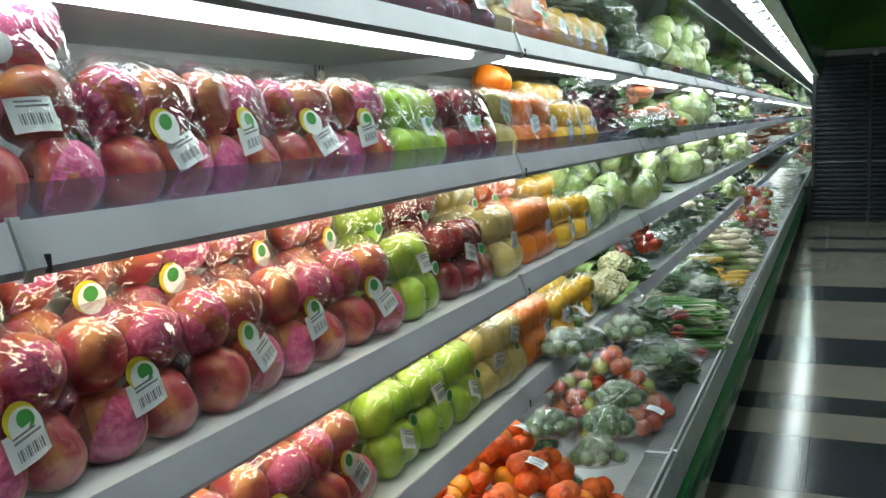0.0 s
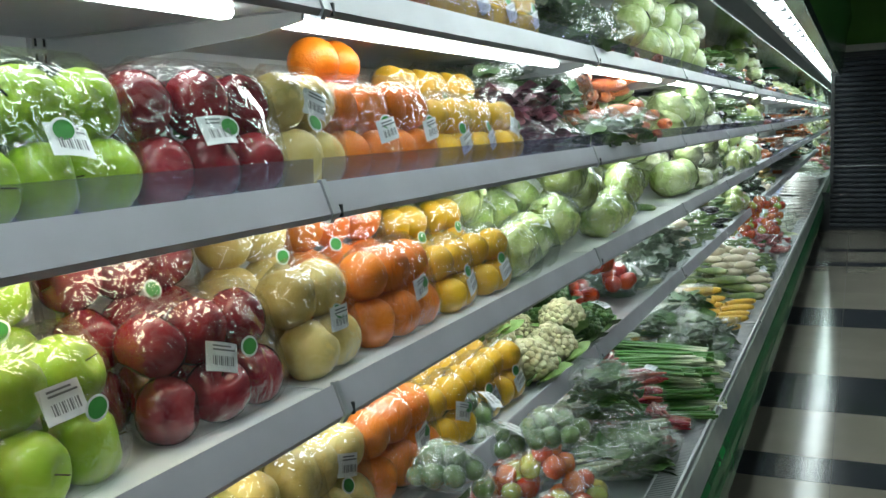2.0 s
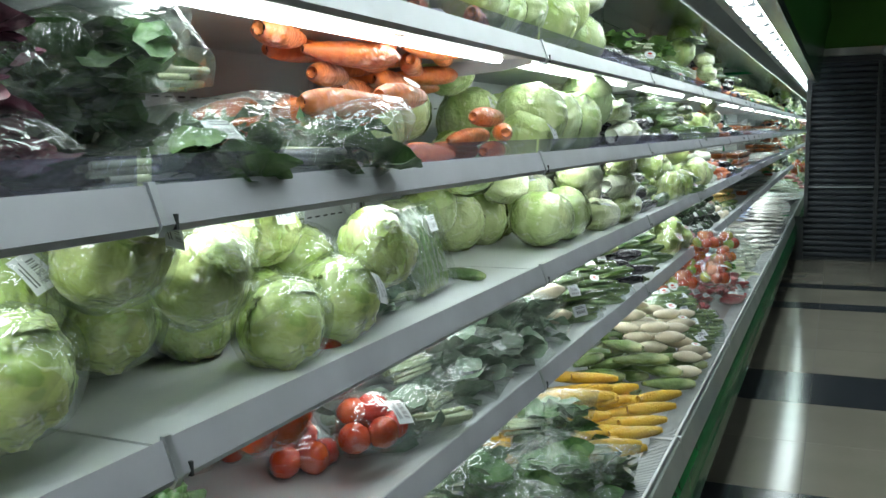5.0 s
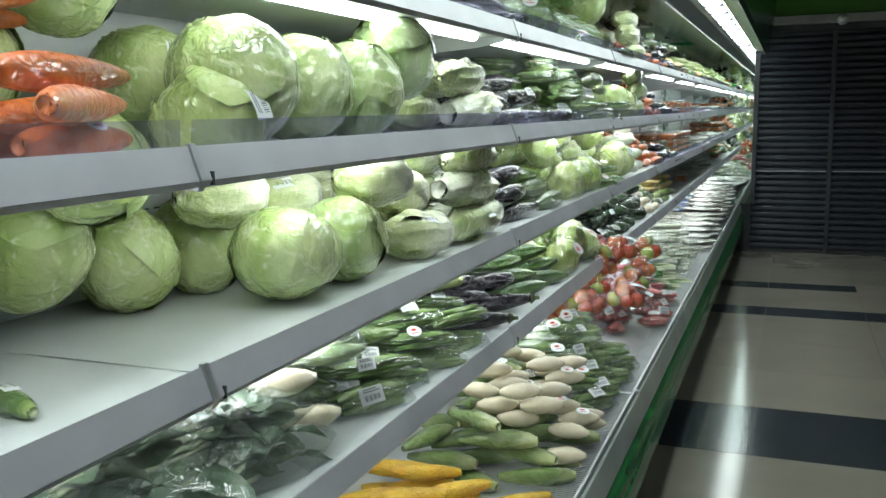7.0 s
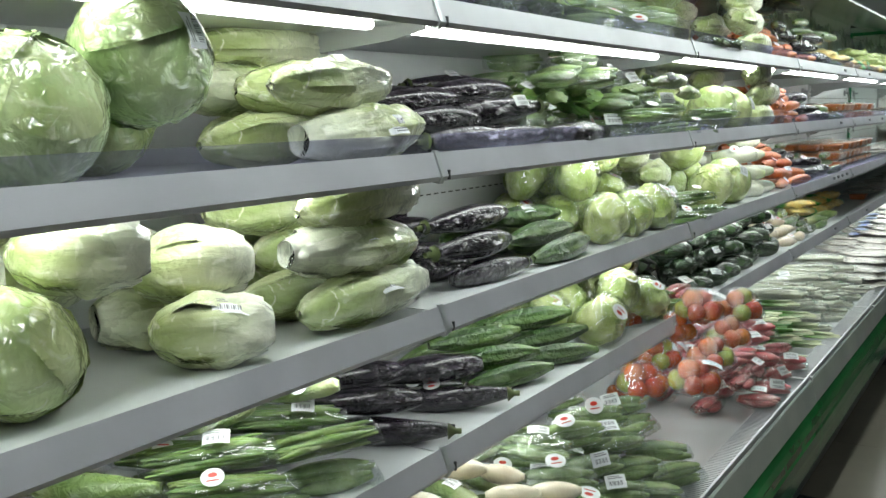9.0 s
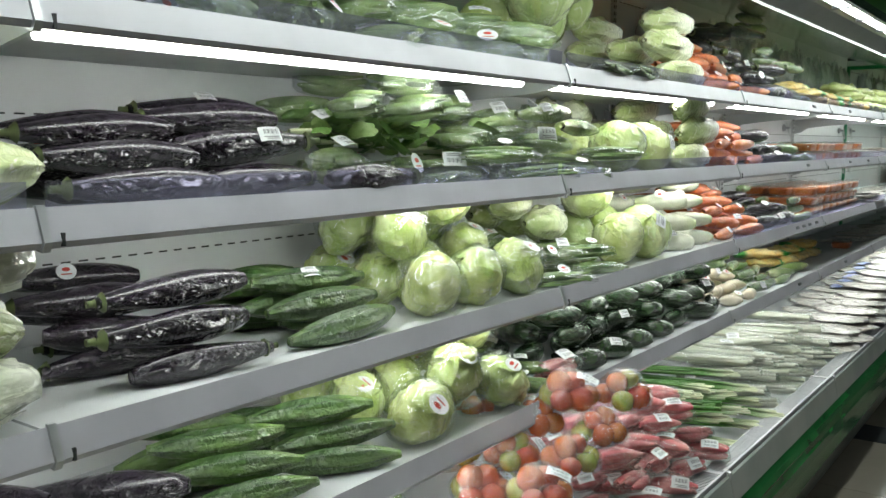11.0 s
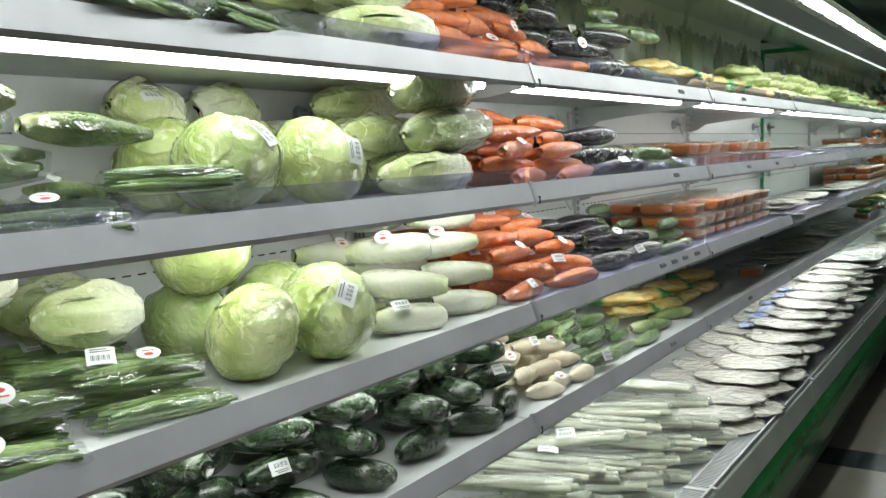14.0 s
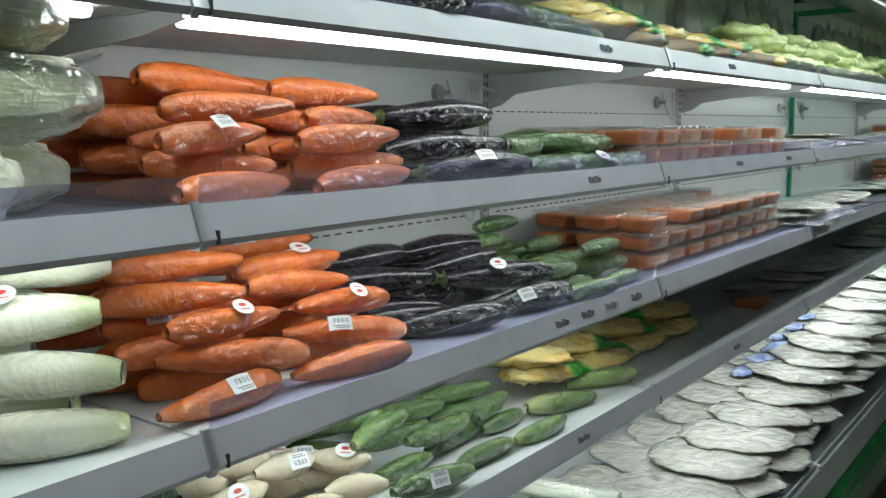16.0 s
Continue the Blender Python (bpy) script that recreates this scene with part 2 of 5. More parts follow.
def slat_mesh(width):
    bm = bmesh.new()
    prof = [(0.0, 0.0), (-0.010, 0.006), (-0.014, 0.022), (-0.012, 0.040), (-0.004, 0.050), (0.0, 0.054), (0.006, 0.054), (0.006, 0.0)]
    a = [bm.verts.new((0, y, z)) for y, z in prof]
    b = [bm.verts.new((width, y, z)) for y, z in prof]
    n = len(prof)
    bm.faces.new(a)
    bm.faces.new(b[::-1])
    for i in range(n):
        bm.faces.new((a[i], b[i], b[(i + 1) % n], a[(i + 1) % n]))
    bmesh.ops.recalc_face_normals(bm, faces=bm.faces)
    me = bpy.data.meshes.new("slat")
    bm.to_mesh(me)
    bm.free()
    me.materials.append(M["shutter"])
    return me


for x0, x1 in ((0.3, 0.935), (0.975, 2.1), (2.14, 3.2), (3.24, 4.4)):
    sh = thing("roller_shutter", "closed dark blue-grey slatted roller shutter", "shutter", "shutters closing the aisle", m=pose(x0, SHUTTER_Y, 0))
    me = slat_mesh(x1 - x0)
    for i in range(34):
        share("slat", me, sh, pose(0, 0, 0.03 + SLAT * i))
    part("bottom_bar", box((0, -0.018, 0.0), (x1 - x0, 0.012, 0.03), 0.003), M["dark_frame"], sh)
    part("guide_rail", box((x1 - x0, -0.025, 0), (x1 - x0 + 0.038, 0.02, 1.98), 0.003), M["dark_frame"], sh)
    part("grip_rail", box((0.01, -0.022, 0.74), (x1 - x0 - 0.01, -0.012, 0.752), 0.002), M["steel"], sh)
det = thing("smoke_detector", "small white domed device on the pale beam", "detector", m=pose(1.0, SHUTTER_Y - 0.12, 2.06, 90))
bm = bmesh.new()
bmesh.ops.create_cone(bm, cap_ends=True, segments=24, radius1=0.05, radius2=0.032, depth=0.03, matrix=pose(0, 0, 0.015))
part("base", bm, M["white_metal"], det, smooth=False)
bm = bmesh.new()
bmesh.ops.create_cone(bm, cap_ends=True, segments=20, radius1=0.026, radius2=0.015, depth=0.014, matrix=pose(0, 0, 0.037))
part("sensor", bm, M["label"], det)

# unseen battens over the aisle, added to fill the floor and shelf fronts with light
for i, (lx, ly) in enumerate(((1.7, 0.5), (1.7, 4.5), (1.7, 8.5), (3.6, 2.5), (3.6, 6.5))):
    lm = thing("ceiling_light", "unseen white ceiling batten added as fill light over the shop floor", "lamp", "ceiling battens", m=pose(lx, ly, CEIL - 0.06))
    part("housing", box((-0.08, -0.65, 0.0), (0.08, 0.65, 0.06), 0.006), M["white_metal"], lm)
    part("diffuser", box((-0.06, -0.62, -0.03), (0.06, 0.62, 0.0), 0.006), M["ceiling_fill_glow"], lm)

# ---- the display case ----
case = thing("display_case", "long white refrigerated produce case with green kerb and lit shelves", "refrigerated case")
BACK = -0.5
SHELF = {"A": 1.541, "B": 1.292, "C": 1.032, "D": 0.779, "T": 0.455}
LIPX = {"A": -0.012, "B": -0.018, "C": -0.019, "D": -0.025}
bm = box((BACK - 0.1, Y0, 0.05), (BACK - 0.012, Y1 + 0.06, 2.05))
part("carcass", bm, M["white_metal"], case, "white insulated back of the case")


def slots_mesh(y0, y1, rows):
    bm = bmesh.new()
    for z in rows:
        y = y0 + 0.06
        while y < y1 - 0.08:
            box_into(bm, (BACK + 0.0005, y, z), (BACK + 0.002, y + 0.018, z + 0.003))
            y += 0.034
    return bm


def upright_slots(y):
    bm = bmesh.new()
    z = 0.5
    while z < 1.9:
        for dy in (-0.009, 0.006):
            box_into(bm, (BACK + 0.0105, y + dy, z), (BACK + 0.012, y + dy + 0.003, z + 0.014))
        z += 0.024
    return bm


for y0, y1 in zip(JOINTS, JOINTS[1:]):
    pn = part("back_panel", box((BACK - 0.012, y0 + 0.002, 0.45), (BACK, y1 - 0.002, 2.02), 0.002), M["back_metal"], case)
    for zr in (0.93, 1.165, 1.425, 1.9):
        tagged(part("slot_strip", slots_mesh(y0, y1, (zr,)), M["dark"], pn), kind="stuff")
    up = part("upright", box((BACK - 0.002, y0 - 0.014, 0.45), (BACK + 0.01, y0 + 0.014, 2.0), 0.002), M["white_metal"], case)
    tagged(part("slot_column", upright_slots(y0), M["dark"], up), kind="stuff")
for y0, y1 in zip(KERB_JOINTS, KERB_JOINTS[1:] + [Y1]):
    # kerb: grille, rail, clear strip, green bumper, plinth
    g = bmesh.new()
    yy = y0 + 0.01
    while yy < y1 - 0.012:
        box_into(g, (0.129, yy, 0.442), (0.19, yy + 0.005, 0.454))
        yy += 0.011
    part("air_grille", g, M["steel"], case, "grey slotted air grille along the tray front")
    part("grille_bed", extrude_y([(0.122, 0.395), (0.192, 0.395), (0.192, 0.439), (0.122, 0.439)], y0 + 0.002, y1 - 0.002), M["dark_frame"], case)
    part("front_rail", extrude_y([(0.192, 0.375), (0.192, 0.467), (0.195, 0.471), (0.201, 0.471), (0.204, 0.465), (0.204, 0.375)], y0 + 0.003, y1 - 0.003), M["steel"], case, "grey metal front rail of the kerb")
    part("clear_strip", extrude_y([(0.205, 0.380), (0.205, 0.461), (0.211, 0.455), (0.226, 0.380)], y0 + 0.002, y1 - 0.002), M["bumper_clear"], case)
    part("green_bumper", extrude_y([(0.162, 0.175), (0.162, 0.373), (0.222, 0.378), (0.234, 0.355), (0.241, 0.335), (0.238, 0.327), (0.242, 0.310), (0.246, 0.300), (0.246, 0.265), (0.238, 0.205), (0.227, 0.175)], y0 + 0.0015, y1 - 0.0015), M["green_panel"], case, "glossy green ribbed bumper panel")
    part("plinth", extrude_y([(0.062, 0.000), (0.062, 0.173), (0.217, 0.173), (0.202, 0.115), (0.162, 0.015), (0.152, 0.000)], y0 + 0.002, y1 - 0.002), M["plinth"], case, "grey recessed plinth")
    js = part("joint_strip", extrude_y([(0.124, 0.441), (0.124, 0.457), (0.190, 0.459), (0.193, 0.473), (0.212, 0.467), (0.212, 0.441)], y0 - 0.008, y0 + 0.008), M["white_metal"], case)
part("tray", extrude_y([(BACK, 0.375), (BACK, 0.425), (-0.46, 0.425), (0.112, 0.415), (0.118, 0.445), (0.124, 0.445), (0.124, 0.375)], Y0, Y1), M["white_metal"], case, "white bottom tray of the case")
part("base", box((BACK - 0.01, Y0, 0.0), (0.12, Y1, 0.373)), M["plinth"], case)

# canopy
part("canopy_ceiling", extrude_y([(BACK, 1.985), (BACK, 2.005), (0.03, 1.86), (0.03, 1.84)], Y0, Y1), M["ceiling_panel"], case, "glossy white sloping ceiling panel of the canopy")
part("canopy_frame", extrude_y([(0.02, 1.845), (0.02, 1.875), (0.13, 1.93), (0.139, 1.96), (0.139, 1.893), (0.1, 1.893)], Y0, Y1), M["dark_frame"], case, "dark grey canopy frame")
part("lamp_tray", extrude_y([(0.14, 1.9), (0.14, 1.96), (0.31, 1.96), (0.31, 1.9)], Y0, Y1), M["white_metal"], case)
part("fascia", extrude_y([(0.31, 1.81), (0.31, 1.95), (0.36, 2.37), (0.51, 2.37), (0.47, 2.2), (0.445, 2.0), (0.42, 1.77), (0.405, 1.755), (0.39, 1.77)], Y0, Y1 - 0.35), M["green_fascia"], case, "curved glossy green fascia of the canopy")
part("canopy_roof", box((BACK - 0.1, Y0, 2.05), (0.37, Y1, 2.09)), M["white_metal"], case)
for y0, y1 in zip(JOINTS, JOINTS[1:]):
    # wide strip: reflector that glows by itself; narrow strip: the tube
    for cx, w in ((0.195, 0.046), (0.27, 0.012)):
        part("canopy_lamp", extrude_y([(cx - w, 1.898), (cx - w, 1.885), (cx - w * 0.5, 1.875), (cx + w * 0.5, 1.875), (cx + w, 1.885), (cx + w, 1.898)], y0 + 0.03, y1 - 0.03), M["canopy_tube" if w < 0.02 else "canopy_reflector_glow"], case)
    yy = y0 + 0.1
    while yy < y1:
        part("lamp_clip", box((0.145, yy, 1.87), (0.288, yy + 0.007, 1.899), 0.002), M["dark_frame"], case)
        yy += 0.41

def cable_bm(y, z, drop_by, w):
    bm = bmesh.new()
    prev = None
    pts = [(BACK + 0.012 + 0.02 * math.sin(3.14 * u / 10), y + w * (u / 10 - 0.5), z - drop_by * (1 - (2 * u / 10 - 1) ** 2)) for u in range(11)]
    for p in pts:
        ring = [bm.verts.new((p[0] + 0.003 * math.cos(a), p[1], p[2] + 0.003 * math.sin(a))) for a in (0, 1.57, 3.14, 4.71)]
        if prev:
            for i in range(4):
                bm.faces.new((prev[i], prev[(i + 1) % 4], ring[(i + 1) % 4], ring[i]))
        prev = ring
    return bm


for y0, y1 in zip(JOINTS, JOINTS[1:]):
    for lv, off in (("A", 0.0), ("B", 0.02)):
        zc = {"A": 1.497, "B": 1.248}[lv]
        part("cable", cable_bm(y1 - 0.12 + off, zc, 0.09, 0.09), M["cable"], case, smooth=True)
        cb = part("cable", cable_bm(y0 + 0.06 + off, zc + 0.005, 0.03, 0.26), M["cable"], case, smooth=True)
        sk = bmesh.new()
        bmesh.ops.create_cone(sk, cap_ends=True, segments=16, radius1=0.022, radius2=0.018, depth=0.012, matrix=pose(BACK + 0.007, y1 - 0.19, zc - 0.03, 0, 90, 0))
        bmesh.ops.create_cone(sk, cap_ends=True, segments=10, radius1=0.007, radius2=0.006, depth=0.03, matrix=pose(BACK + 0.022, y1 - 0.19, zc - 0.03, 0, 90, 0))
        part("socket", sk, M["steel"], case, "round lamp socket on the back panel")

# mirrored end
em = part("end_mirror", box((BACK, Y1, 0.45), (0.3, Y1 + 0.012, 1.97)), M["mirror"], case, "tall mirror closing the end of the case")
part("green_edge", box((BACK + 0.002, Y1 - 0.012, 0.45), (BACK + 0.02, Y1 - 0.001, 1.93)), M["green_trim"], em)
part("green_edge", box((BACK + 0.022, Y1 - 0.012, 1.905), (-0.02, Y1 - 0.001, 1.93)), M["green_trim"], em)
part("green_edge", box((BACK + 0.022, Y1 - 0.012, 0.45), (0.16, Y1 - 0.001, 0.467)), M["green_trim"], em)
part("end_panel", box((BACK - 0.1, Y1 + 0.013, 0.0), (0.3, Y1 + 0.06, 2.05)), M["dark_frame"], case)
part("end_post", extrude_y([(0.3, 0.45), (0.335, 0.45), (0.345, 1.8), (0.305, 1.8)], Y1 - 0.05, Y1 - 0.02), M["dark_frame"], case, "dark grey upright post at the end of the case")


# shelves: board, bracket, price rail, clear guard, lamp
def shelf_unit(level, y0, y1, i):
    z, lx = SHELF[level], LIPX[level]
    sh = part("shelf", extrude_y([(BACK + 0.014, z - 0.022), (BACK + 0.014, z), (lx - 0.02, z), (lx - 0.012, z + 0.004), (lx - 0.008, z - 0.026), (lx - 0.03, z - 0.026)], y0 + 0.003, y1 - 0.003), M["white_metal"], case, "white metal shelf board")
    top = z + 0.007
    part("price_rail", extrude_y([(lx - 0.007, z - 0.035), (lx - 0.007, top), (lx - 0.002, top + 0.003), (lx + 0.012, z - 0.03), (lx + 0.006, z - 0.038)], y0 + 0.006, y1 - 0.006), M["rail"], sh, "grey sloping price rail")
    part("rail_clip", extrude_y([(lx - 0.006, z - 0.04), (lx - 0.006, top + 0.006), (lx, top + 0.006), (lx + 0.015, z - 0.03), (lx + 0.008, z - 0.042)], y0 - 0.005, y0 + 0.005), M["steel"], sh)
    part("rail_clip", box((lx - 0.0055, y0 + 0.018, z - 0.036), (lx + 0.0125, y0 + 0.022, z - 0.02)), M["dark"], sh)
    if level in "AB" or (level == "C" and y0 > 8):
        part("guard", extrude_y([(lx - 0.012, z), (lx - 0.008, z + 0.04), (lx - 0.005, z + 0.04), (lx - 0.0075, z)], y0 + 0.012, y1 - 0.012), M["guard"], sh, "clear plastic guard strip")
    part("bracket", extrude_bracket(lx, z, y0 + 0.014), M["white_metal"], sh)
    # the tubes under D are out of sight, added to light the tray
    if not (level == "C" and y0 > 9.3):
        warm = i in (2,) and level in "BC"
        part("lamp_tube", extrude_y([(lx - 0.094, z - 0.026), (lx - 0.096, z - 0.033), (lx - 0.09, z - 0.039), (lx - 0.075, z - 0.039), (lx - 0.069, z - 0.033), (lx - 0.071, z - 0.026)], y0 + 0.05, y1 - 0.07), M["tube_warm"] if warm else M["tube"], sh, "lit fluorescent tube under the shelf")
    return sh


def extrude_bracket(lx, z, y):
    return extrude_y([(BACK + 0.012, z - 0.024), (lx - 0.03, z - 0.024), (lx - 0.03, z - 0.038), (lx - 0.1, z - 0.05), (-0.3, z - 0.062), (BACK + 0.09, z - 0.075), (BACK + 0.05, z - 0.1), (BACK + 0.012, z - 0.11)], y - 0.003, y + 0.003)


RAIL_PRINT = {"A": (9.05, 9.75), "B": (9.02, 9.85, 10.3), "C": (8.9, 9.0, 9.1, 9.22), "D": (9.0, 9.9)}
for i, (y0, y1) in enumerate(zip(JOINTS, JOINTS[1:])):
    for lv in "ABCD":
        sh_ = shelf_unit(lv, y0, y1, i)
        for yp in RAIL_PRINT[lv]:
            if y0 < yp < y1:
                zz, lx = SHELF[lv], LIPX[lv]
                pb = bmesh.new()
                for k in range(4):
                    box_into(pb, (lx + 0.001, yp + 0.012 * k, zz - 0.016), (lx + 0.0095, yp + 0.012 * k + 0.007, zz - 0.004 - 0.003 * (k % 2)))
                tagged(part("faded_print", pb, M["print"], sh_), kind="stuff")

# ---- produce: skins ----
FILM = 1.0
P = {}
P["fuji"] = produce("fuji", (0.43, 0.055, 0.065), (0.68, 0.33, 0.1), 16, 0.3, (1, 1, 2.2), bumps=0.05, vary=0.1, lohi=(0.46, 0.72))
P["green_apple"] = produce("green_apple", (0.33, 0.55, 0.03), (0.42, 0.62, 0.06), 40, 0.28, bumps=0.03, vary=0.08)
P["red_apple"] = produce("red_apple", (0.16, 0.008, 0.015), (0.3, 0.03, 0.03), 18, 0.25, (1, 1, 2.5), bumps=0.03)
P["pear"] = produce("pear", (0.72, 0.6, 0.22), (0.66, 0.52, 0.16), 60, 0.4, bumps=0.08, vary=0.06)
P["orange"] = produce("orange", (0.84, 0.26, 0.004), (0.76, 0.2, 0.003), 8, 0.48, bumps=0.25, fine=230, vary=0.07)
P["lemon"] = produce("lemon", (0.78, 0.49, 0.004), (0.7, 0.41, 0.003), 8, 0.48, bumps=0.25, fine=190, vary=0.07)
P["tomato"] = produce("tomato", (0.6, 0.045, 0.015), (0.68, 0.13, 0.02), 12, 0.22, bumps=0.02, film=0.6)
P["green_tomato"] = produce("green_tomato", (0.35, 0.45, 0.06), (0.55, 0.28, 0.05), 10, 0.25, bumps=0.02, film=0.7)
P["lime"] = produce("lime", (0.05, 0.12, 0.02), (0.1, 0.19, 0.03), 16, 0.35, film=0.8, fine=90)
P["stalk"] = produce("stalk", (0.1, 0.07, 0.02), (0.06, 0.05, 0.02), 40, 0.7)
P["net"] = produce("net", (0.62, 0.06, 0.2), (0.75, 0.18, 0.32), 90, 0.6, bumps=0.9, fine=120, vary=0.05)
P["cabbage"] = produce("cabbage", (0.36, 0.49, 0.11), (0.63, 0.72, 0.34), 11, 0.42, (1, 1, 0.3), FILM, 0.8, 26, vary=0.18, wrinkle=30, veins=(13, (0.74, 0.8, 0.5)))
P["dark_cabbage"] = produce("dark_cabbage", (0.29, 0.42, 0.12), (0.56, 0.66, 0.33), 11, 0.42, (1, 1, 0.3), FILM, 0.8, 26, wrinkle=30, veins=(13, (0.66, 0.74, 0.44)))
P["lettuce"] = produce("lettuce", (0.4, 0.53, 0.12), (0.68, 0.76, 0.36), 13, 0.45, None, FILM, 1.0, 30, vary=0.14, wrinkle=26, veins=(17, (0.8, 0.84, 0.56)))
P["napa"] = produce("napa", (0.42, 0.5, 0.18), (0.74, 0.77, 0.5), 12, 0.4, (0.3, 1.6, 1.6), FILM, 1.0, 30, wrinkle=30, veins=(16, (0.82, 0.83, 0.62)), axis=(0, 0.45, 1.0), tip=(0.8, 0.81, 0.68))
P["carrot"] = produce("carrot", (0.7, 0.16, 0.02), (0.6, 0.115, 0.015), 12, 0.45, (5, 1, 1), 0.8, 0.3, 14, vary=0.1, wrinkle=48.0)
P["eggplant"] = produce("eggplant", (0.009, 0.006, 0.012), (0.02, 0.01, 0.022), 6, 0.22, (0.4, 1, 1), 0.6, 0.05, 20, wrinkle=48.0)
P["calyx"] = produce("calyx", (0.12, 0.16, 0.05), (0.08, 0.1, 0.04), 30, 0.6)
P["cucumber"] = produce("cucumber", (0.05, 0.12, 0.025), (0.16, 0.26, 0.06), 9, 0.35, (0.3, 2.2, 2.2), FILM, 0.4, 24, axis=(0, 0.86, 1.05), tip=(0.35, 0.42, 0.14), wrinkle=48.0)
P["gourd"] = produce("gourd", (0.03, 0.08, 0.014), (0.12, 0.21, 0.04), 10, 0.35, (0.3, 2.6, 2.6), 0.8, 0.9, 26, wrinkle=48.0)
P["pale_gourd"] = produce("pale_gourd", (0.2, 0.29, 0.08), (0.09, 0.16, 0.035), 12, 0.35, (0.3, 2.2, 2.2), FILM, 0.4, 24, axis=(0, 0.7, 1.0), tip=(0.5, 0.55, 0.25), wrinkle=48.0)
P["dark_gourd"] = produce("dark_gourd", (0.012, 0.03, 0.012), (0.03, 0.06, 0.02), 10, 0.25, None, 0.45, 0.2, 30, wrinkle=48.0)
P["daikon"] = produce("daikon", (0.74, 0.75, 0.62), (0.68, 0.7, 0.54), 14, 0.4, (2, 1, 1), 0.9, 0.15, 20, axis=(0, 0.7, 1.05), tip=(0.5, 0.58, 0.25), wrinkle=48.0)
P["pale_root"] = produce("pale_root", (0.74, 0.66, 0.5), (0.66, 0.56, 0.4), 14, 0.45, None, 0.8, 0.2, 20)
P["leaf"] = produce("leaf", (0.04, 0.11, 0.025), (0.1, 0.2, 0.05), 26, 0.5, None, 0.45, 0.5, 40, vary=0.25)
P["leaf_mid"] = produce("leaf_mid", (0.12, 0.24, 0.05), (0.2, 0.34, 0.09), 26, 0.5, None, 0.5, 0.5, 40, vary=0.2)
P["leaf_grey"] = produce("leaf_grey", (0.16, 0.26, 0.16), (0.28, 0.36, 0.26), 22, 0.5, None, 0.6, 0.6, 34, vary=0.2)
P["purple_leaf"] = produce("purple_leaf", (0.07, 0.012, 0.03), (0.3, 0.1, 0.14), 18, 0.4, None, 0.9, 0.6, 30)
P["stem"] = produce("stem", (0.55, 0.62, 0.36), (0.72, 0.74, 0.58), 16, 0.45, (0.3, 1, 1), 0.5, 0.2, 30)
P["onion_green"] = produce("onion_green", (0.05, 0.17, 0.025), (0.09, 0.25, 0.04), 16, 0.4, (0.2, 1, 1), 0.4, 0.1, 30, axis=(0, 0.72, 0.95), tip=(0.68, 0.72, 0.5))
P["curd"] = produce("curd", (0.68, 0.65, 0.42), (0.58, 0.54, 0.3), 30, 0.7, None, 0.35, 1.0, 90, vary=0.06)
P["pepper"] = produce("pepper", (0.16, 0.26, 0.08), (0.34, 0.44, 0.18), 12, 0.4, None, FILM, 0.4, 30, wrinkle=50.0)
P["bean"] = produce("bean", (0.11, 0.21, 0.05), (0.24, 0.36, 0.1), 20, 0.4, (0.3, 1, 1), 0.8, 0.2, 30)
P["corn"] = produce("corn", (0.82, 0.52, 0.05), (0.78, 0.42, 0.03), 30, 0.4, None, 0.6, 1.0, 160, vary=0.06)
P["chilli"] = produce("chilli", (0.55, 0.03, 0.02), (0.42, 0.02, 0.02), 14, 0.3, None, 0.8, 0.1, 20)
P["pink_radish"] = produce("pink_radish", (0.62, 0.09, 0.12), (0.72, 0.3, 0.28), 14, 0.35, None, FILM, 0.1, 20)
P["noodle"] = produce("noodle", (0.52, 0.5, 0.43), (0.62, 0.6, 0.54), 16, 0.45, None, FILM, 0.5, 30, vary=0.06, wrinkle=16)
P["sauce"] = produce("sauce", (0.62, 0.17, 0.03), (0.46, 0.1, 0.02), 30, 0.4, None, 0.3, 0.4, 60)
P["snack"] = produce("snack", (0.75, 0.66, 0.28), (0.7, 0.42, 0.06), 9, 0.35, None, FILM, 0.3, 24, axis=(0, 0.72, 0.8), tip=(0.02, 0.32, 0.04))
P["leek_white"] = produce("leek_white", (0.7, 0.71, 0.6), (0.5, 0.56, 0.38), 14, 0.4, (0.2, 1.4, 1.4), 0.8, 0.3, 24, axis=(0, 0.02, 0.6), tip=(0.74, 0.73, 0.62))
P["orange_net"] = produce("orange_net", (0.9, 0.13, 0.015), (0.8, 0.1, 0.01), 70, 0.6, None, 0.3, 1.0, 110)


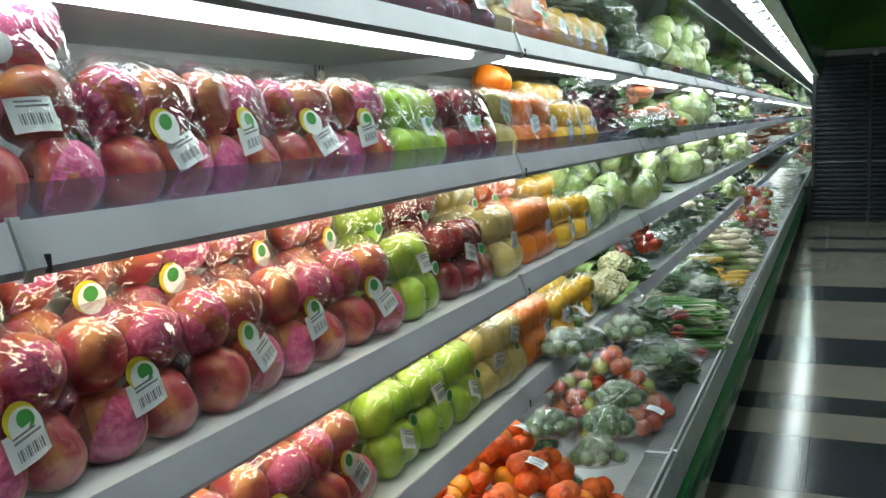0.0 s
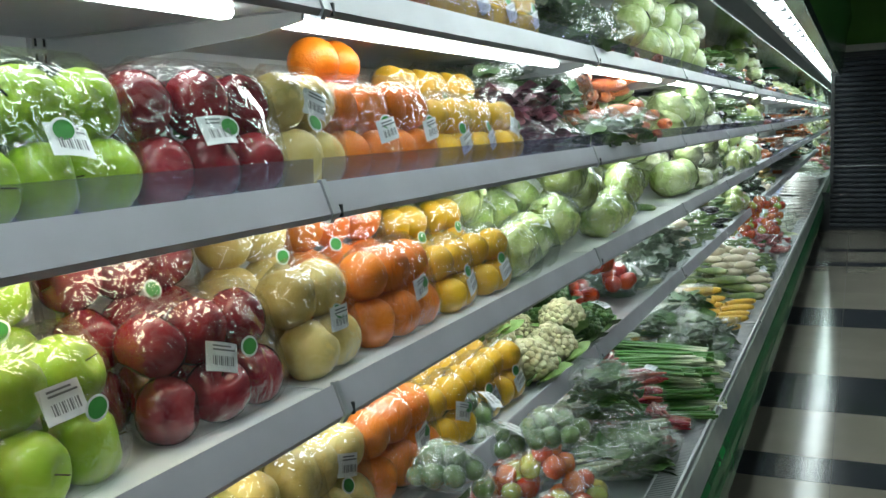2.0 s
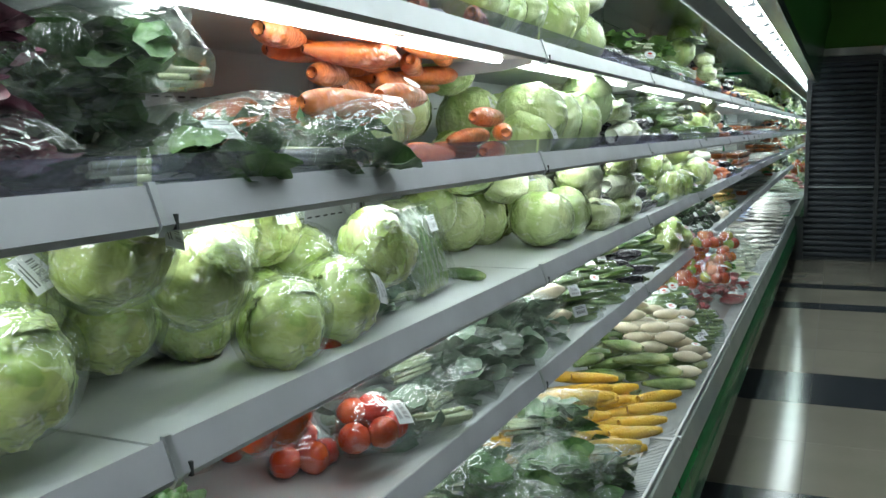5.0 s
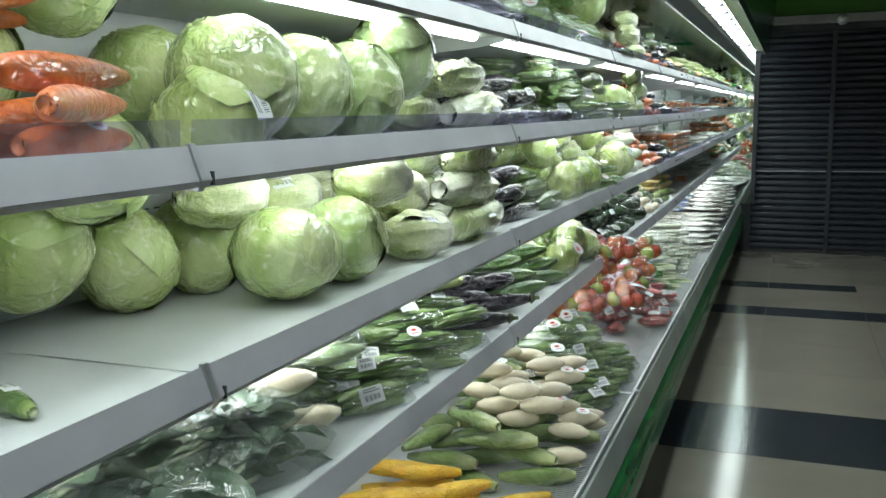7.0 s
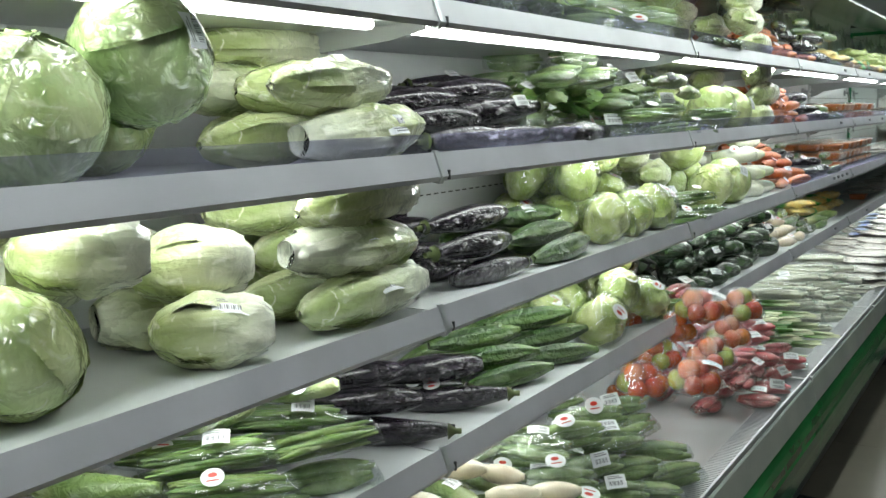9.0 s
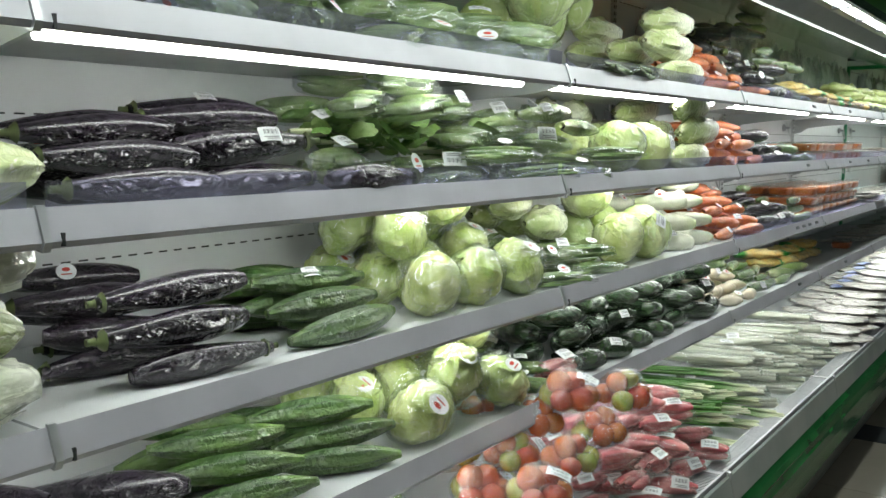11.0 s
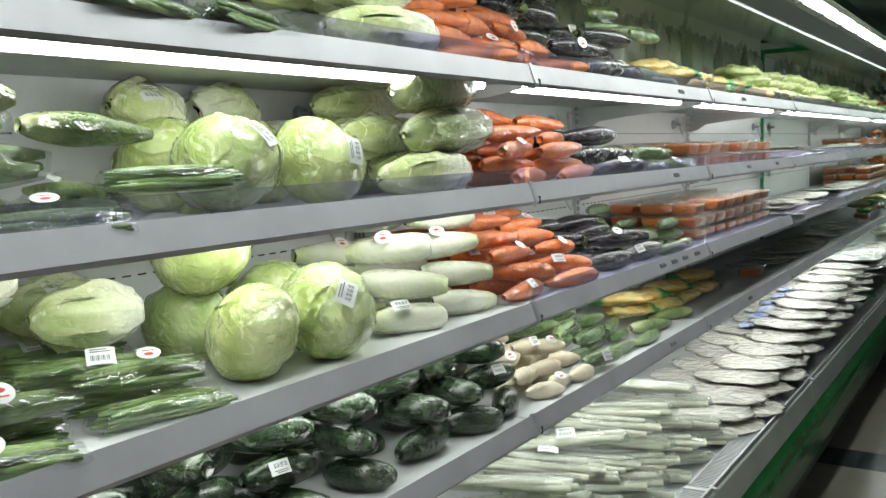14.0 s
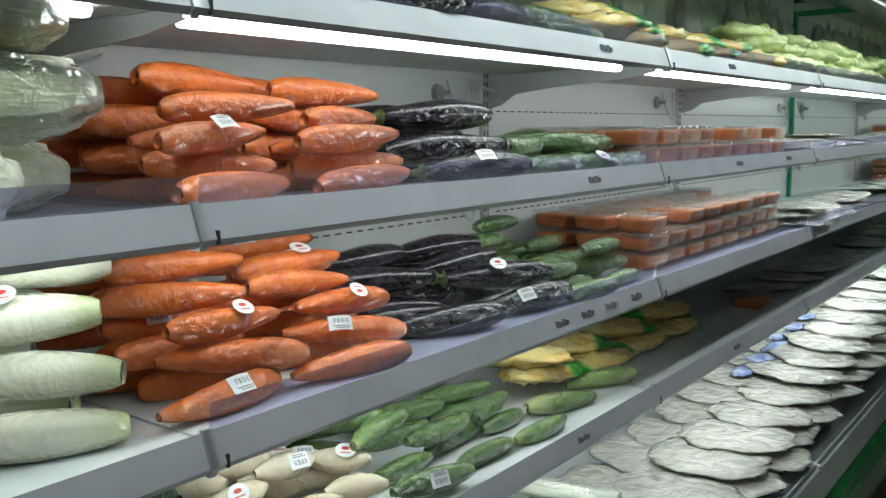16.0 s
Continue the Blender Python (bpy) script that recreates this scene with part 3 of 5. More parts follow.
# ---- produce: shapes (long axis x, resting on z = 0) ----
def ball(bm, r, centre=(0, 0, 0), segs=14, rings=10, squash=1.0, dimple=0.0, rnd=None, lump=0.0, mat=0):
    rnd = rnd or random.Random(1)
    ph = [rnd.uniform(0, 6.28) for _ in range(4)]
    rows = []
    for j in range(rings + 1):
        th = math.pi * j / rings
        row = []
        for i in range(segs):
            a = 2 * math.pi * i / segs
            rr = r * (1 + lump * (math.sin(2 * a + ph[0]) * math.sin(th) + 0.7 * math.sin(3 * th + a + ph[1])))
            z = rr * math.cos(th) * squash - dimple * r * (math.exp(-(th / 0.38) ** 2) - 0.6 * math.exp(-((math.pi - th) / 0.33) ** 2))
            row.append((centre[0] + rr * math.sin(th) * math.cos(a), centre[1] + rr * math.sin(th) * math.sin(a), centre[2] + z))
        rows.append(row)
    top, bot = bm.verts.new(rows[0][0]), bm.verts.new(rows[-1][0])
    vs = [[bm.verts.new(c) for c in row] for row in rows[1:-1]]
    for i in range(segs):
        k = (i + 1) % segs
        f = [bm.faces.new((top, vs[0][i], vs[0][k])), bm.faces.new((bot, vs[-1][k], vs[-1][i]))]
        for j in range(len(vs) - 1):
            f.append(bm.faces.new((vs[j][i], vs[j + 1][i], vs[j + 1][k], vs[j][k])))
        for q in f:
            q.material_index = mat
            q.smooth = True
    return bm


def tubular(bm, length, radius, prof, bend=0.0, segs=10, n=9, ridges=0, ridge=0.0, rnd=None, origin=(0, 0, 0), yaw=0.0, mat=0, flat=1.0, rise=0.0):
    """A long vegetable: prof(u) gives the share of the radius along u from 0 to 1."""
    rnd = rnd or random.Random(2)
    rings = []
    c, s = math.cos(yaw), math.sin(yaw)
    for j in range(n + 1):
        u = j / n
        x = (u - 0.5) * length
        yb = bend * length * (4 * (u - 0.5) ** 2 - 0.4)
        rr = radius * prof(u)
        ring = []
        for i in range(segs):
            a = 2 * math.pi * i / segs
            q = rr * (1 + ridge * math.cos(ridges * a + 0.6 * math.sin(9 * u)))
            px, py, pz = x, yb + q * math.cos(a), q * math.sin(a) * flat + radius * flat + rise * u
            ring.append(bm.verts.new((origin[0] + px * c - py * s, origin[1] + px * s + py * c, origin[2] + pz)))
        rings.append(ring)
    fs = [bm.faces.new(rings[0][::-1]), bm.faces.new(rings[-1])]
    for j in range(n):
        for i in range(segs):
            k = (i + 1) % segs
            fs.append(bm.faces.new((rings[j][i], rings[j + 1][i], rings[j + 1][k], rings[j][k])))
    for f in fs:
        f.material_index = mat
        f.smooth = True
    return bm


def leaf_blade(bm, base, direction, length, width, droop, rnd, mat=0, ruffle=0.25):
    d = Vector(direction).normalized()
    side = d.cross(Vector((0, 0, 1)))
    side = side.normalized() if side.length > 0.01 else Vector((0, 1, 0))
    up = side.cross(d)
    tw = rnd.uniform(-0.9, 0.9)
    side, up = side * math.cos(tw) + up * math.sin(tw), up * math.cos(tw) - side * math.sin(tw)
    n, rows = 5, []
    for j in range(n + 1):
        u = j / n
        w = width * (math.sin(math.pi * min(1, 0.12 + 0.86 * u)) ** 0.7)
        c = Vector(base) + d * (length * u) + up * (droop * length * (u * u - 0.4 * u))
        rows.append([bm.verts.new(c + side * (w * v) + up * (abs(v) * w * 0.35 + ruffle * w * math.sin(7 * u + 3 * v + tw * 5) * abs(v))) for v in (-1, -0.4, 0.4, 1)])
    for j in range(n):
        for i in range(3):
            f = bm.faces.new((rows[j][i], rows[j][i + 1], rows[j + 1][i + 1], rows[j + 1][i]))
            f.material_index = mat
            f.smooth = True


def mesh_of(name, bm, mats):
    zmin = min(v.co.z for v in bm.verts)
    for v in bm.verts:
        v.co.z -= zmin
    me = bpy.data.meshes.new(name)
    bm.to_mesh(me)
    bm.free()
    for m in mats:
        me.materials.append(m)
    return me


def pieces_of(name, bm, mats, first, rest):
    """The same, as one mesh for each loose piece; the first piece has a name of its own."""
    zmin = min(v.co.z for v in bm.verts)
    for v in bm.verts:
        v.co.z -= zmin
    bm.verts.index_update()
    seen, out = set(), []
    for v in bm.verts:
        if v.index in seen:
            continue
        seen.add(v.index)
        stack, found = [v], []
        while stack:
            q = stack.pop()
            found.append(q)
            for e in q.link_edges:
                o = e.other_vert(q)
                if o.index not in seen:
                    seen.add(o.index)
                    stack.append(o)
        num = {q.index: i for i, q in enumerate(found)}
        faces = {f for q in found for f in q.link_faces}
        me = bpy.data.meshes.new(rest if out else first)
        me.from_pydata([q.co[:] for q in found], [], [[num[q.index] for q in f.verts] for f in faces])
        for pl, f in zip(me.polygons, faces):
            pl.use_smooth, pl.material_index = True, f.material_index
        for m in mats:
            me.materials.append(m)
        out.append((rest if out else first, me))
    bm.free()
    return out


def points_of(entry):
    return [v.co for _, me in entry for v in me.vertices] if isinstance(entry, list) else [v.co for v in entry.vertices]


def hull_film(name, bm_src_pts, material, inflate=0.004, rnd=None):
    rnd = rnd or random.Random(4)
    bm = bmesh.new()
    for p in bm_src_pts:
        bm.verts.new(p)
    r = bmesh.ops.convex_hull(bm, input=bm.verts)
    loose = [v for v in bm.verts if not v.link_faces]
    bmesh.ops.delete(bm, geom=loose, context="VERTS")
    for f in bm.faces:
        f.smooth = True
    me = bpy.data.meshes.new(name)
    bm.to_mesh(me)
    bm.free()
    me.materials.append(material)
    return me


def sphere_pts(c, r):
    out = []
    for j in range(1, 7):
        th = math.pi * j / 7
        for i in range(10):
            a = 2 * math.pi * i / 10
            out.append((c[0] + r * math.sin(th) * math.cos(a), c[1] + r * math.sin(th) * math.sin(a), c[2] + r * math.cos(th)))
    return out


# price label: white paper with a bar code and a line of print, bent a little
def label_mesh(w=0.05, h=0.034):
    bm = bmesh.new()
    rows = [[bm.verts.new((x * w / 2, y * h / 2, -0.004 * x * x)) for x in (-1, -0.5, 0, 0.5, 1)] for y in (-1, 1)]
    for i in range(4):
        bm.faces.new((rows[0][i], rows[0][i + 1], rows[1][i + 1], rows[1][i]))
    x = -0.36 * w
    k = 0
    while x < 0.3 * w:
        bw = (0.0012, 0.0022, 0.0008)[k % 3]
        f = bm.faces.new([bm.verts.new((a, b, 0.0004)) for a, b in ((x, -0.3 * h), (x + bw, -0.3 * h), (x + bw, 0.02 * h), (x, 0.02 * h))])
        f.material_index = 1
        x += bw + (0.0016, 0.001, 0.0024)[k % 3]
        k += 1
    for yy, ww in ((0.2, 0.34), (0.33, 0.22)):
        f = bm.faces.new([bm.verts.new((a, b, 0.0004)) for a, b in ((-0.36 * w, yy * h), (ww * w, yy * h), (ww * w, (yy + 0.06) * h), (-0.36 * w, (yy + 0.06) * h))])
        f.material_index = 1
    me = bpy.data.meshes.new("price_label")
    bm.to_mesh(me)
    bm.free()
    me.materials.append(M["label"])
    me.materials.append(M["print"])
    return me


def disc(bm, r, z, mat, sx=1.0, cx=0.0, cy=0.0, n=20):
    f = bm.faces.new([bm.verts.new((cx + r * sx * math.cos(2 * math.pi * i / n), cy + r * math.sin(2 * math.pi * i / n), z)) for i in range(n)])
    f.material_index = mat


def sticker_mesh(kind):
    bm = bmesh.new()
    if kind == "leaf":
        disc(bm, 0.0185, 0.0, 1, 1.15, -0.004, 0.004)
        disc(bm, 0.0175, 0.0006, 0, 1.15)
        disc(bm, 0.009, 0.0012, 2, 1.2, 0.0, 0.006, 12)
        mats = [M["label"], M["yellow_mark"], M["leaf_mark"]]
    elif kind == "small":
        disc(bm, 0.012, 0.0, 0, 1.3)
        disc(bm, 0.0095, 0.0006, 1, 1.35)
        mats = [M["label"], M["leaf_mark"]]
    else:
        disc(bm, 0.021, 0.0, 0, 1.1)
        disc(bm, 0.0055, 0.0006, 1, 1.7, 0, 0.005, 12)
        f = bm.faces.new([bm.verts.new((x, y, 0.0006)) for x, y in ((-0.012, -0.009), (0.012, -0.009), (0.012, -0.006), (-0.012, -0.006))])
        f.material_index = 1
        mats = [M["label"], M["red_mark"]]
    me = bpy.data.meshes.new("sticker")
    bm.to_mesh(me)
    bm.free()
    for m in mats:
        me.materials.append(m)
    return me


LABEL = label_mesh()
STICK = {k: sticker_mesh(k) for k in ("leaf", "small", "red")}


def fruit_mesh(kind, r, v):
    rnd = random.Random(hash_of(kind) + v)
    bm = bmesh.new()
    if kind in ("fuji", "green_apple", "red_apple"):
        ball(bm, r, squash=0.93, dimple=0.3, rnd=rnd, lump=0.02, segs=18, rings=12)
        tubular(bm, 0.016, 0.0015, lambda u: 1.0, segs=5, n=2, origin=(0, 0, 0), mat=1)
        st = list(bm.verts)[-15:]
        for q in st:
            q.co = Vector((q.co.y * 0.5, q.co.z - 0.0015, r * 0.78 + q.co.x))
    elif kind == "pear":
        ball(bm, r, squash=1.08, dimple=0.22, rnd=rnd, lump=0.03, segs=18, rings=12)
    elif kind == "lemon":
        ball(bm, r, squash=1.08, rnd=rnd, lump=0.015, segs=16, rings=12)
    else:
        ball(bm, r, squash=0.97, dimple=0.06, rnd=rnd, lump=0.015, segs=18, rings=12)
    me = bpy.data.meshes.new(kind)
    bm.to_mesh(me)
    bm.free()
    me.materials.append(P[kind])
    me.materials.append(P["stalk"])
    return me


def hash_of(s):
    return sum((i + 3) * ord(c) for i, c in enumerate(s))


FRUIT = {k: [fruit_mesh(k, r, v) for v in range(3)] for k, r in (("fuji", 0.041), ("green_apple", 0.04), ("red_apple", 0.04), ("pear", 0.041), ("orange", 0.04), ("lemon", 0.033), ("tomato", 0.03))}
SIZE = 0.97
RAD = {"fuji": 0.041, "green_apple": 0.04, "red_apple": 0.04, "pear": 0.041, "orange": 0.04, "lemon": 0.034, "tomato": 0.03}
PLAIN = {"fuji": "rosy red apples", "green_apple": "bright green apples", "red_apple": "dark red apples", "pear": "pale yellow pears", "orange": "oranges", "lemon": "yellow citrus fruits", "tomato": "ripe tomatoes"}
bm = bmesh.new()
ball(bm, 0.0415, segs=16, rings=10, squash=0.95)
bmesh.ops.delete(bm, geom=[v for v in bm.verts if v.co.z > 0.012], context="VERTS")
NET = bpy.data.meshes.new("foam_net")
bm.to_mesh(NET)
bm.free()
NET.materials.append(P["net"])


def fruit_pack(kind, cols, rows, v):
    """A clear bag of fruit standing on its narrow side, seen from +x: columns along y, rows along z."""
    rnd = random.Random(hash_of(kind) * 7 + v)
    r = RAD[kind]
    name = {"fuji": "apple_pack", "green_apple": "apple_pack", "red_apple": "apple_pack", "pear": "pear_pack", "orange": "orange_pack", "lemon": "citrus_pack", "tomato": "tomato_pack"}[kind]
    pk = thing(name, "clear plastic pack of %s on a shelf" % PLAIN[kind], "packed fruit", "packs of " + PLAIN[kind])
    pts = []
    piece = {"fuji": "apple", "green_apple": "apple", "red_apple": "apple", "pear": "pear", "orange": "orange", "lemon": "citrus_fruit", "tomato": "tomato"}[kind]
    for j in range(rows):
        for i in range(cols):
            c = ((rnd.uniform(-0.006, 0.006)), (i - (cols - 1) / 2) * 1.93 * r + rnd.uniform(-0.003, 0.003), r * 0.97 + j * 1.86 * r)
            m = pose(*c, rnd.uniform(-50, 50), rnd.uniform(40, 110), rnd.uniform(0, 360))
            share(piece, FRUIT[kind][rnd.randrange(3)], pk, m)
            if kind == "fuji" and (i + j + v) % 2 == 0:
                share("foam_net", NET, pk, pose(*c, rnd.uniform(-40, 40), rnd.uniform(-60, -20), rnd.uniform(-40, 40)), "pink foam net sleeve")
            pts += sphere_pts(c, r + 0.004)
    w = cols * r
    top = r * 0.97 + (rows - 1) * 1.86 * r + r
    pts += [(0.01, -w * 0.7, top + 0.012), (0.01, w * 0.7, top + 0.012), (-0.01, w * 0.5, top + 0.016)]
    share("film", hull_film("film", pts, M["film"]), pk, None, "glossy clear plastic wrap")
    share("price_label", LABEL, pk, pose(r + 0.007, rnd.uniform(-0.3, 0.3) * w, r * rnd.uniform(1.2, 2.6), 90 + rnd.uniform(-14, 14), rnd.uniform(-25, 25), 90, ))
    share("sticker", STICK["leaf" if kind == "fuji" else "small"], pk, pose(r + 0.0065, rnd.uniform(-0.4, 0.4) * w, r * 1.9 * (rows - 1), 90, rnd.uniform(-20, 20), 90))
    return pk


# ---- heaps ----
GX0, GX1, RES = -0.485, 0.197, 0.012
NX, NY = int((GX1 - GX0) / RES) + 1, int(14.2 / RES)
HEIGHT = {lv: np.full((NX, NY), z, dtype=float) for lv, z in SHELF.items()}
HEIGHT["T"][:] = 0.423
HEIGHT["T"][int((0.118 - GX0) / RES):] = 0.455
LIMIT = {"A": 1.84, "B": 1.5, "C": 1.25, "D": 0.99, "T": 0.64}


def drop(level, x, y, a, b, h, yaw):
    """Where an ellipsoid of half-axes a (along), b (across) and height h comes to rest."""
    hm = HEIGHT[level]
    c, s = math.cos(yaw), math.sin(yaw)
    ext = max(a, b)
    i0, i1 = max(0, int((x - ext - GX0) / RES)), min(NX, int((x + ext - GX0) / RES) + 2)
    j0, j1 = max(0, int((y - ext + 2) / RES)), min(NY, int((y + ext + 2) / RES) + 2)
    gx = GX0 + RES * np.arange(i0, i1)[:, None] - x
    gy = -2 + RES * np.arange(j0, j1)[None, :] - y
    u, v = (gx * c + gy * s) / a, (-gx * s + gy * c) / b
    q = 1 - u * u - v * v
    inside = q > 0.03
    if not inside.any():
        return None
    root = np.sqrt(np.clip(q, 0, 1))
    sub = hm[i0:i1, j0:j1]
    base = float((sub - h / 2 * (1 - root))[inside].max())
    sub[inside] = np.maximum(sub, base + h / 2 * (1 + root))[inside]
    return base


KINDS = {}


def kind(key, name, label, category, group, meshes, dims, stick=None, stick_rate=0.0, label_rate=0.35, cover=None):
    KINDS[key] = dict(name=name, label=label, category=category, group=group, meshes=meshes, dims=dims, stick=stick, stick_rate=stick_rate, label_rate=label_rate, cover=cover)


def put(level, key, x, y, yaw, rnd, tilt=(0, 0), scale=1.0):
    k = KINDS[key]
    scale *= SIZE
    a, b, h = (d * scale for d in k["dims"])
    base = drop(level, x, y, a, b, h, yaw)
    if base is None:
        return
    me = k["meshes"][rnd.randrange(len(k["meshes"]))]
    ob = new(k["name"], None if isinstance(me, list) else me)
    spin = math.degrees(yaw) + (180 if rnd.random() < 0.25 else 0)
    # turned about its own middle, so that it keeps its height
    ob.matrix_basis = pose(x, y, base + h / 2 - 0.003, tilt[0], tilt[1], spin) @ pose(0, 0, -h / 2) @ Matrix.Diagonal((scale, scale, scale, 1))
    tagged(ob, k["label"], k["category"], k["group"])
    if isinstance(me, list):
        for nm, piece in me:
            ch = share(nm, piece, ob)
            if nm in ("leaves", "filling"):
                tagged(ch, kind="stuff")
    if k["cover"]:
        share("film", k["cover"], ob, None, "crumpled clear plastic bag")
    # a label or sticker on the skin, facing the aisle and upwards
    out = rnd.random()
    if out > k["label_rate"] + k["stick_rate"]:
        return ob
    a0, b0, h0 = k["dims"]
    up = radians(rnd.uniform(15, 60))
    side = radians(rnd.uniform(-30, 20))
    d = ob.matrix_basis.to_3x3().inverted() @ Vector((math.cos(up) * math.cos(side), math.cos(up) * math.sin(side), math.sin(up)))
    if a0 > 1.5 * b0:
        d.x = rnd.uniform(-0.5, 0.5) * d.length
        d.x *= a0 / b0 * 0.6
    d /= math.sqrt((d.x / a0) ** 2 + (d.y / b0) ** 2 + (2 * d.z / h0) ** 2)
    nrm = Vector((d.x / a0 ** 2, d.y / b0 ** 2, 4 * d.z / h0 ** 2)).normalized()
    along = Vector((1, 0, 0)) if a0 > 1.5 * b0 else Vector((rnd.uniform(-0.5, 0.5), 0.3, 1))
    e1 = (along - nrm * along.dot(nrm)).normalized()
    e2 = nrm.cross(e1)
    rot = Matrix((e1, e2, nrm)).transposed().to_4x4()
    size = 0.75 if b0 < 0.04 else 1.0
    at = Matrix.Translation(Vector((0, 0, h0 / 2)) + d + nrm * (0.006 if k["cover"] else 0.0025)) @ rot @ Matrix.Diagonal((size, size, size, 1))
    if out < k["label_rate"]:
        share("price_label", LABEL, ob, at)
    else:
        share("sticker", STICK[k["stick"]], ob, at)
    return ob


def heap(level, y0, y1, key, layers=2, front=-0.03, back=-0.44, yaw=90.0, spread=12.0, seed=0, slope=0.05, gap=1.0, thin=0.0, lean=1.0):
    """Rows from the back to the front, layer on layer, each layer set back a little."""
    k = KINDS[key]
    rnd = random.Random(int(y0 * 1000) + hash_of(key) + seed + hash_of(level))
    a, b, h = (d * SIZE for d in k["dims"])
    yr = radians(yaw)
    ex = abs(a * math.cos(yr)) + abs(b * math.sin(yr)) if a > 1.3 * b else b
    ey = abs(a * math.sin(yr)) + abs(b * math.cos(yr)) if a > 1.3 * b else a
    for layer in range(layers):
        f = front - ex - slope * layer
        xs = []
        x = f
        while x > back + ex * 0.8:
            xs.append(x)
            x -= 2 * ex * 0.97 * gap
        if not xs:
            xs = [min(f, (front + back) / 2)]
        for row, x in enumerate(reversed(xs)):
            n = max(1, int(round((y1 - y0) / (2 * ey * 0.98 * gap))))
            st = (y1 - y0) / n
            off = 0.5 if (row + layer) % 2 == 0 else 0.35
            for i in range(n):
                if rnd.random() < thin:
                    continue
                yy = y0 + (i + off) * st + rnd.uniform(-0.1, 0.1) * st
                yy = min(max(yy, y0 + ey * 0.7), y1 - ey * 0.7)
                cell = HEIGHT[level][int((min(x, 0.18) - GX0) / RES), int((yy + 2) / RES)]
                if cell + h * 0.75 > LIMIT[level]:
                    continue
                put(level, key, x + rnd.uniform(-0.012, 0.012), yy, yr + radians(rnd.uniform(-spread, spread)), rnd, (lean * rnd.uniform(-5, 5), lean * rnd.uniform(-4, 4)), rnd.uniform(0.93, 1.05))


PACKS = {}


def packs_for(key, cols, rows):
    if (key, cols, rows) not in PACKS:
        PACKS[(key, cols, rows)] = [fruit_pack(key, cols, rows, v) for v in range(2)]
    return PACKS[(key, cols, rows)]


def pack_row(level, y0, y1, key, rows=2, rows_back=2, depth=2):
    r = RAD[key]
    best = None
    for cols in (2, 3):
        w = cols * 1.93 * r + 0.006
        n = max(1, int(round((y1 - y0) / w)))
        miss = abs(n * w - (y1 - y0)) / n + (0.008 if cols == 3 else 0)
        if best is None or miss < best[0]:
            best = (miss, cols, n)
    _, cols, n = best
    st = (y1 - y0) / n
    rnd = random.Random(int(y0 * 977) + hash_of(key))
    z = SHELF[level]
    lx = LIPX[level] - 0.02
    for d in range(depth):
        rr = rows if d == 0 else rows_back
        for i in range(n):
            src = packs_for(key, cols, rr)
            lean = (-14, -7, -3)[min(d, 2)] + rnd.uniform(-4, 2)
            x = lx - r * 1.15 - d * (2 * r + 0.022)
            if x < BACK + r + 0.04:
                continue
            copy_thing(src[rnd.randrange(len(src))], pose(x, y0 + (i + 0.5) * st + rnd.uniform(-0.006, 0.006), z - 0.002, 0, lean, rnd.uniform(-8, 8)))
    j0, j1 = int((y0 + 2) / RES), int((y1 + 2) / RES)
    HEIGHT[level][:, j0:j1] = z + 1.86 * r * rows_back + 0.01


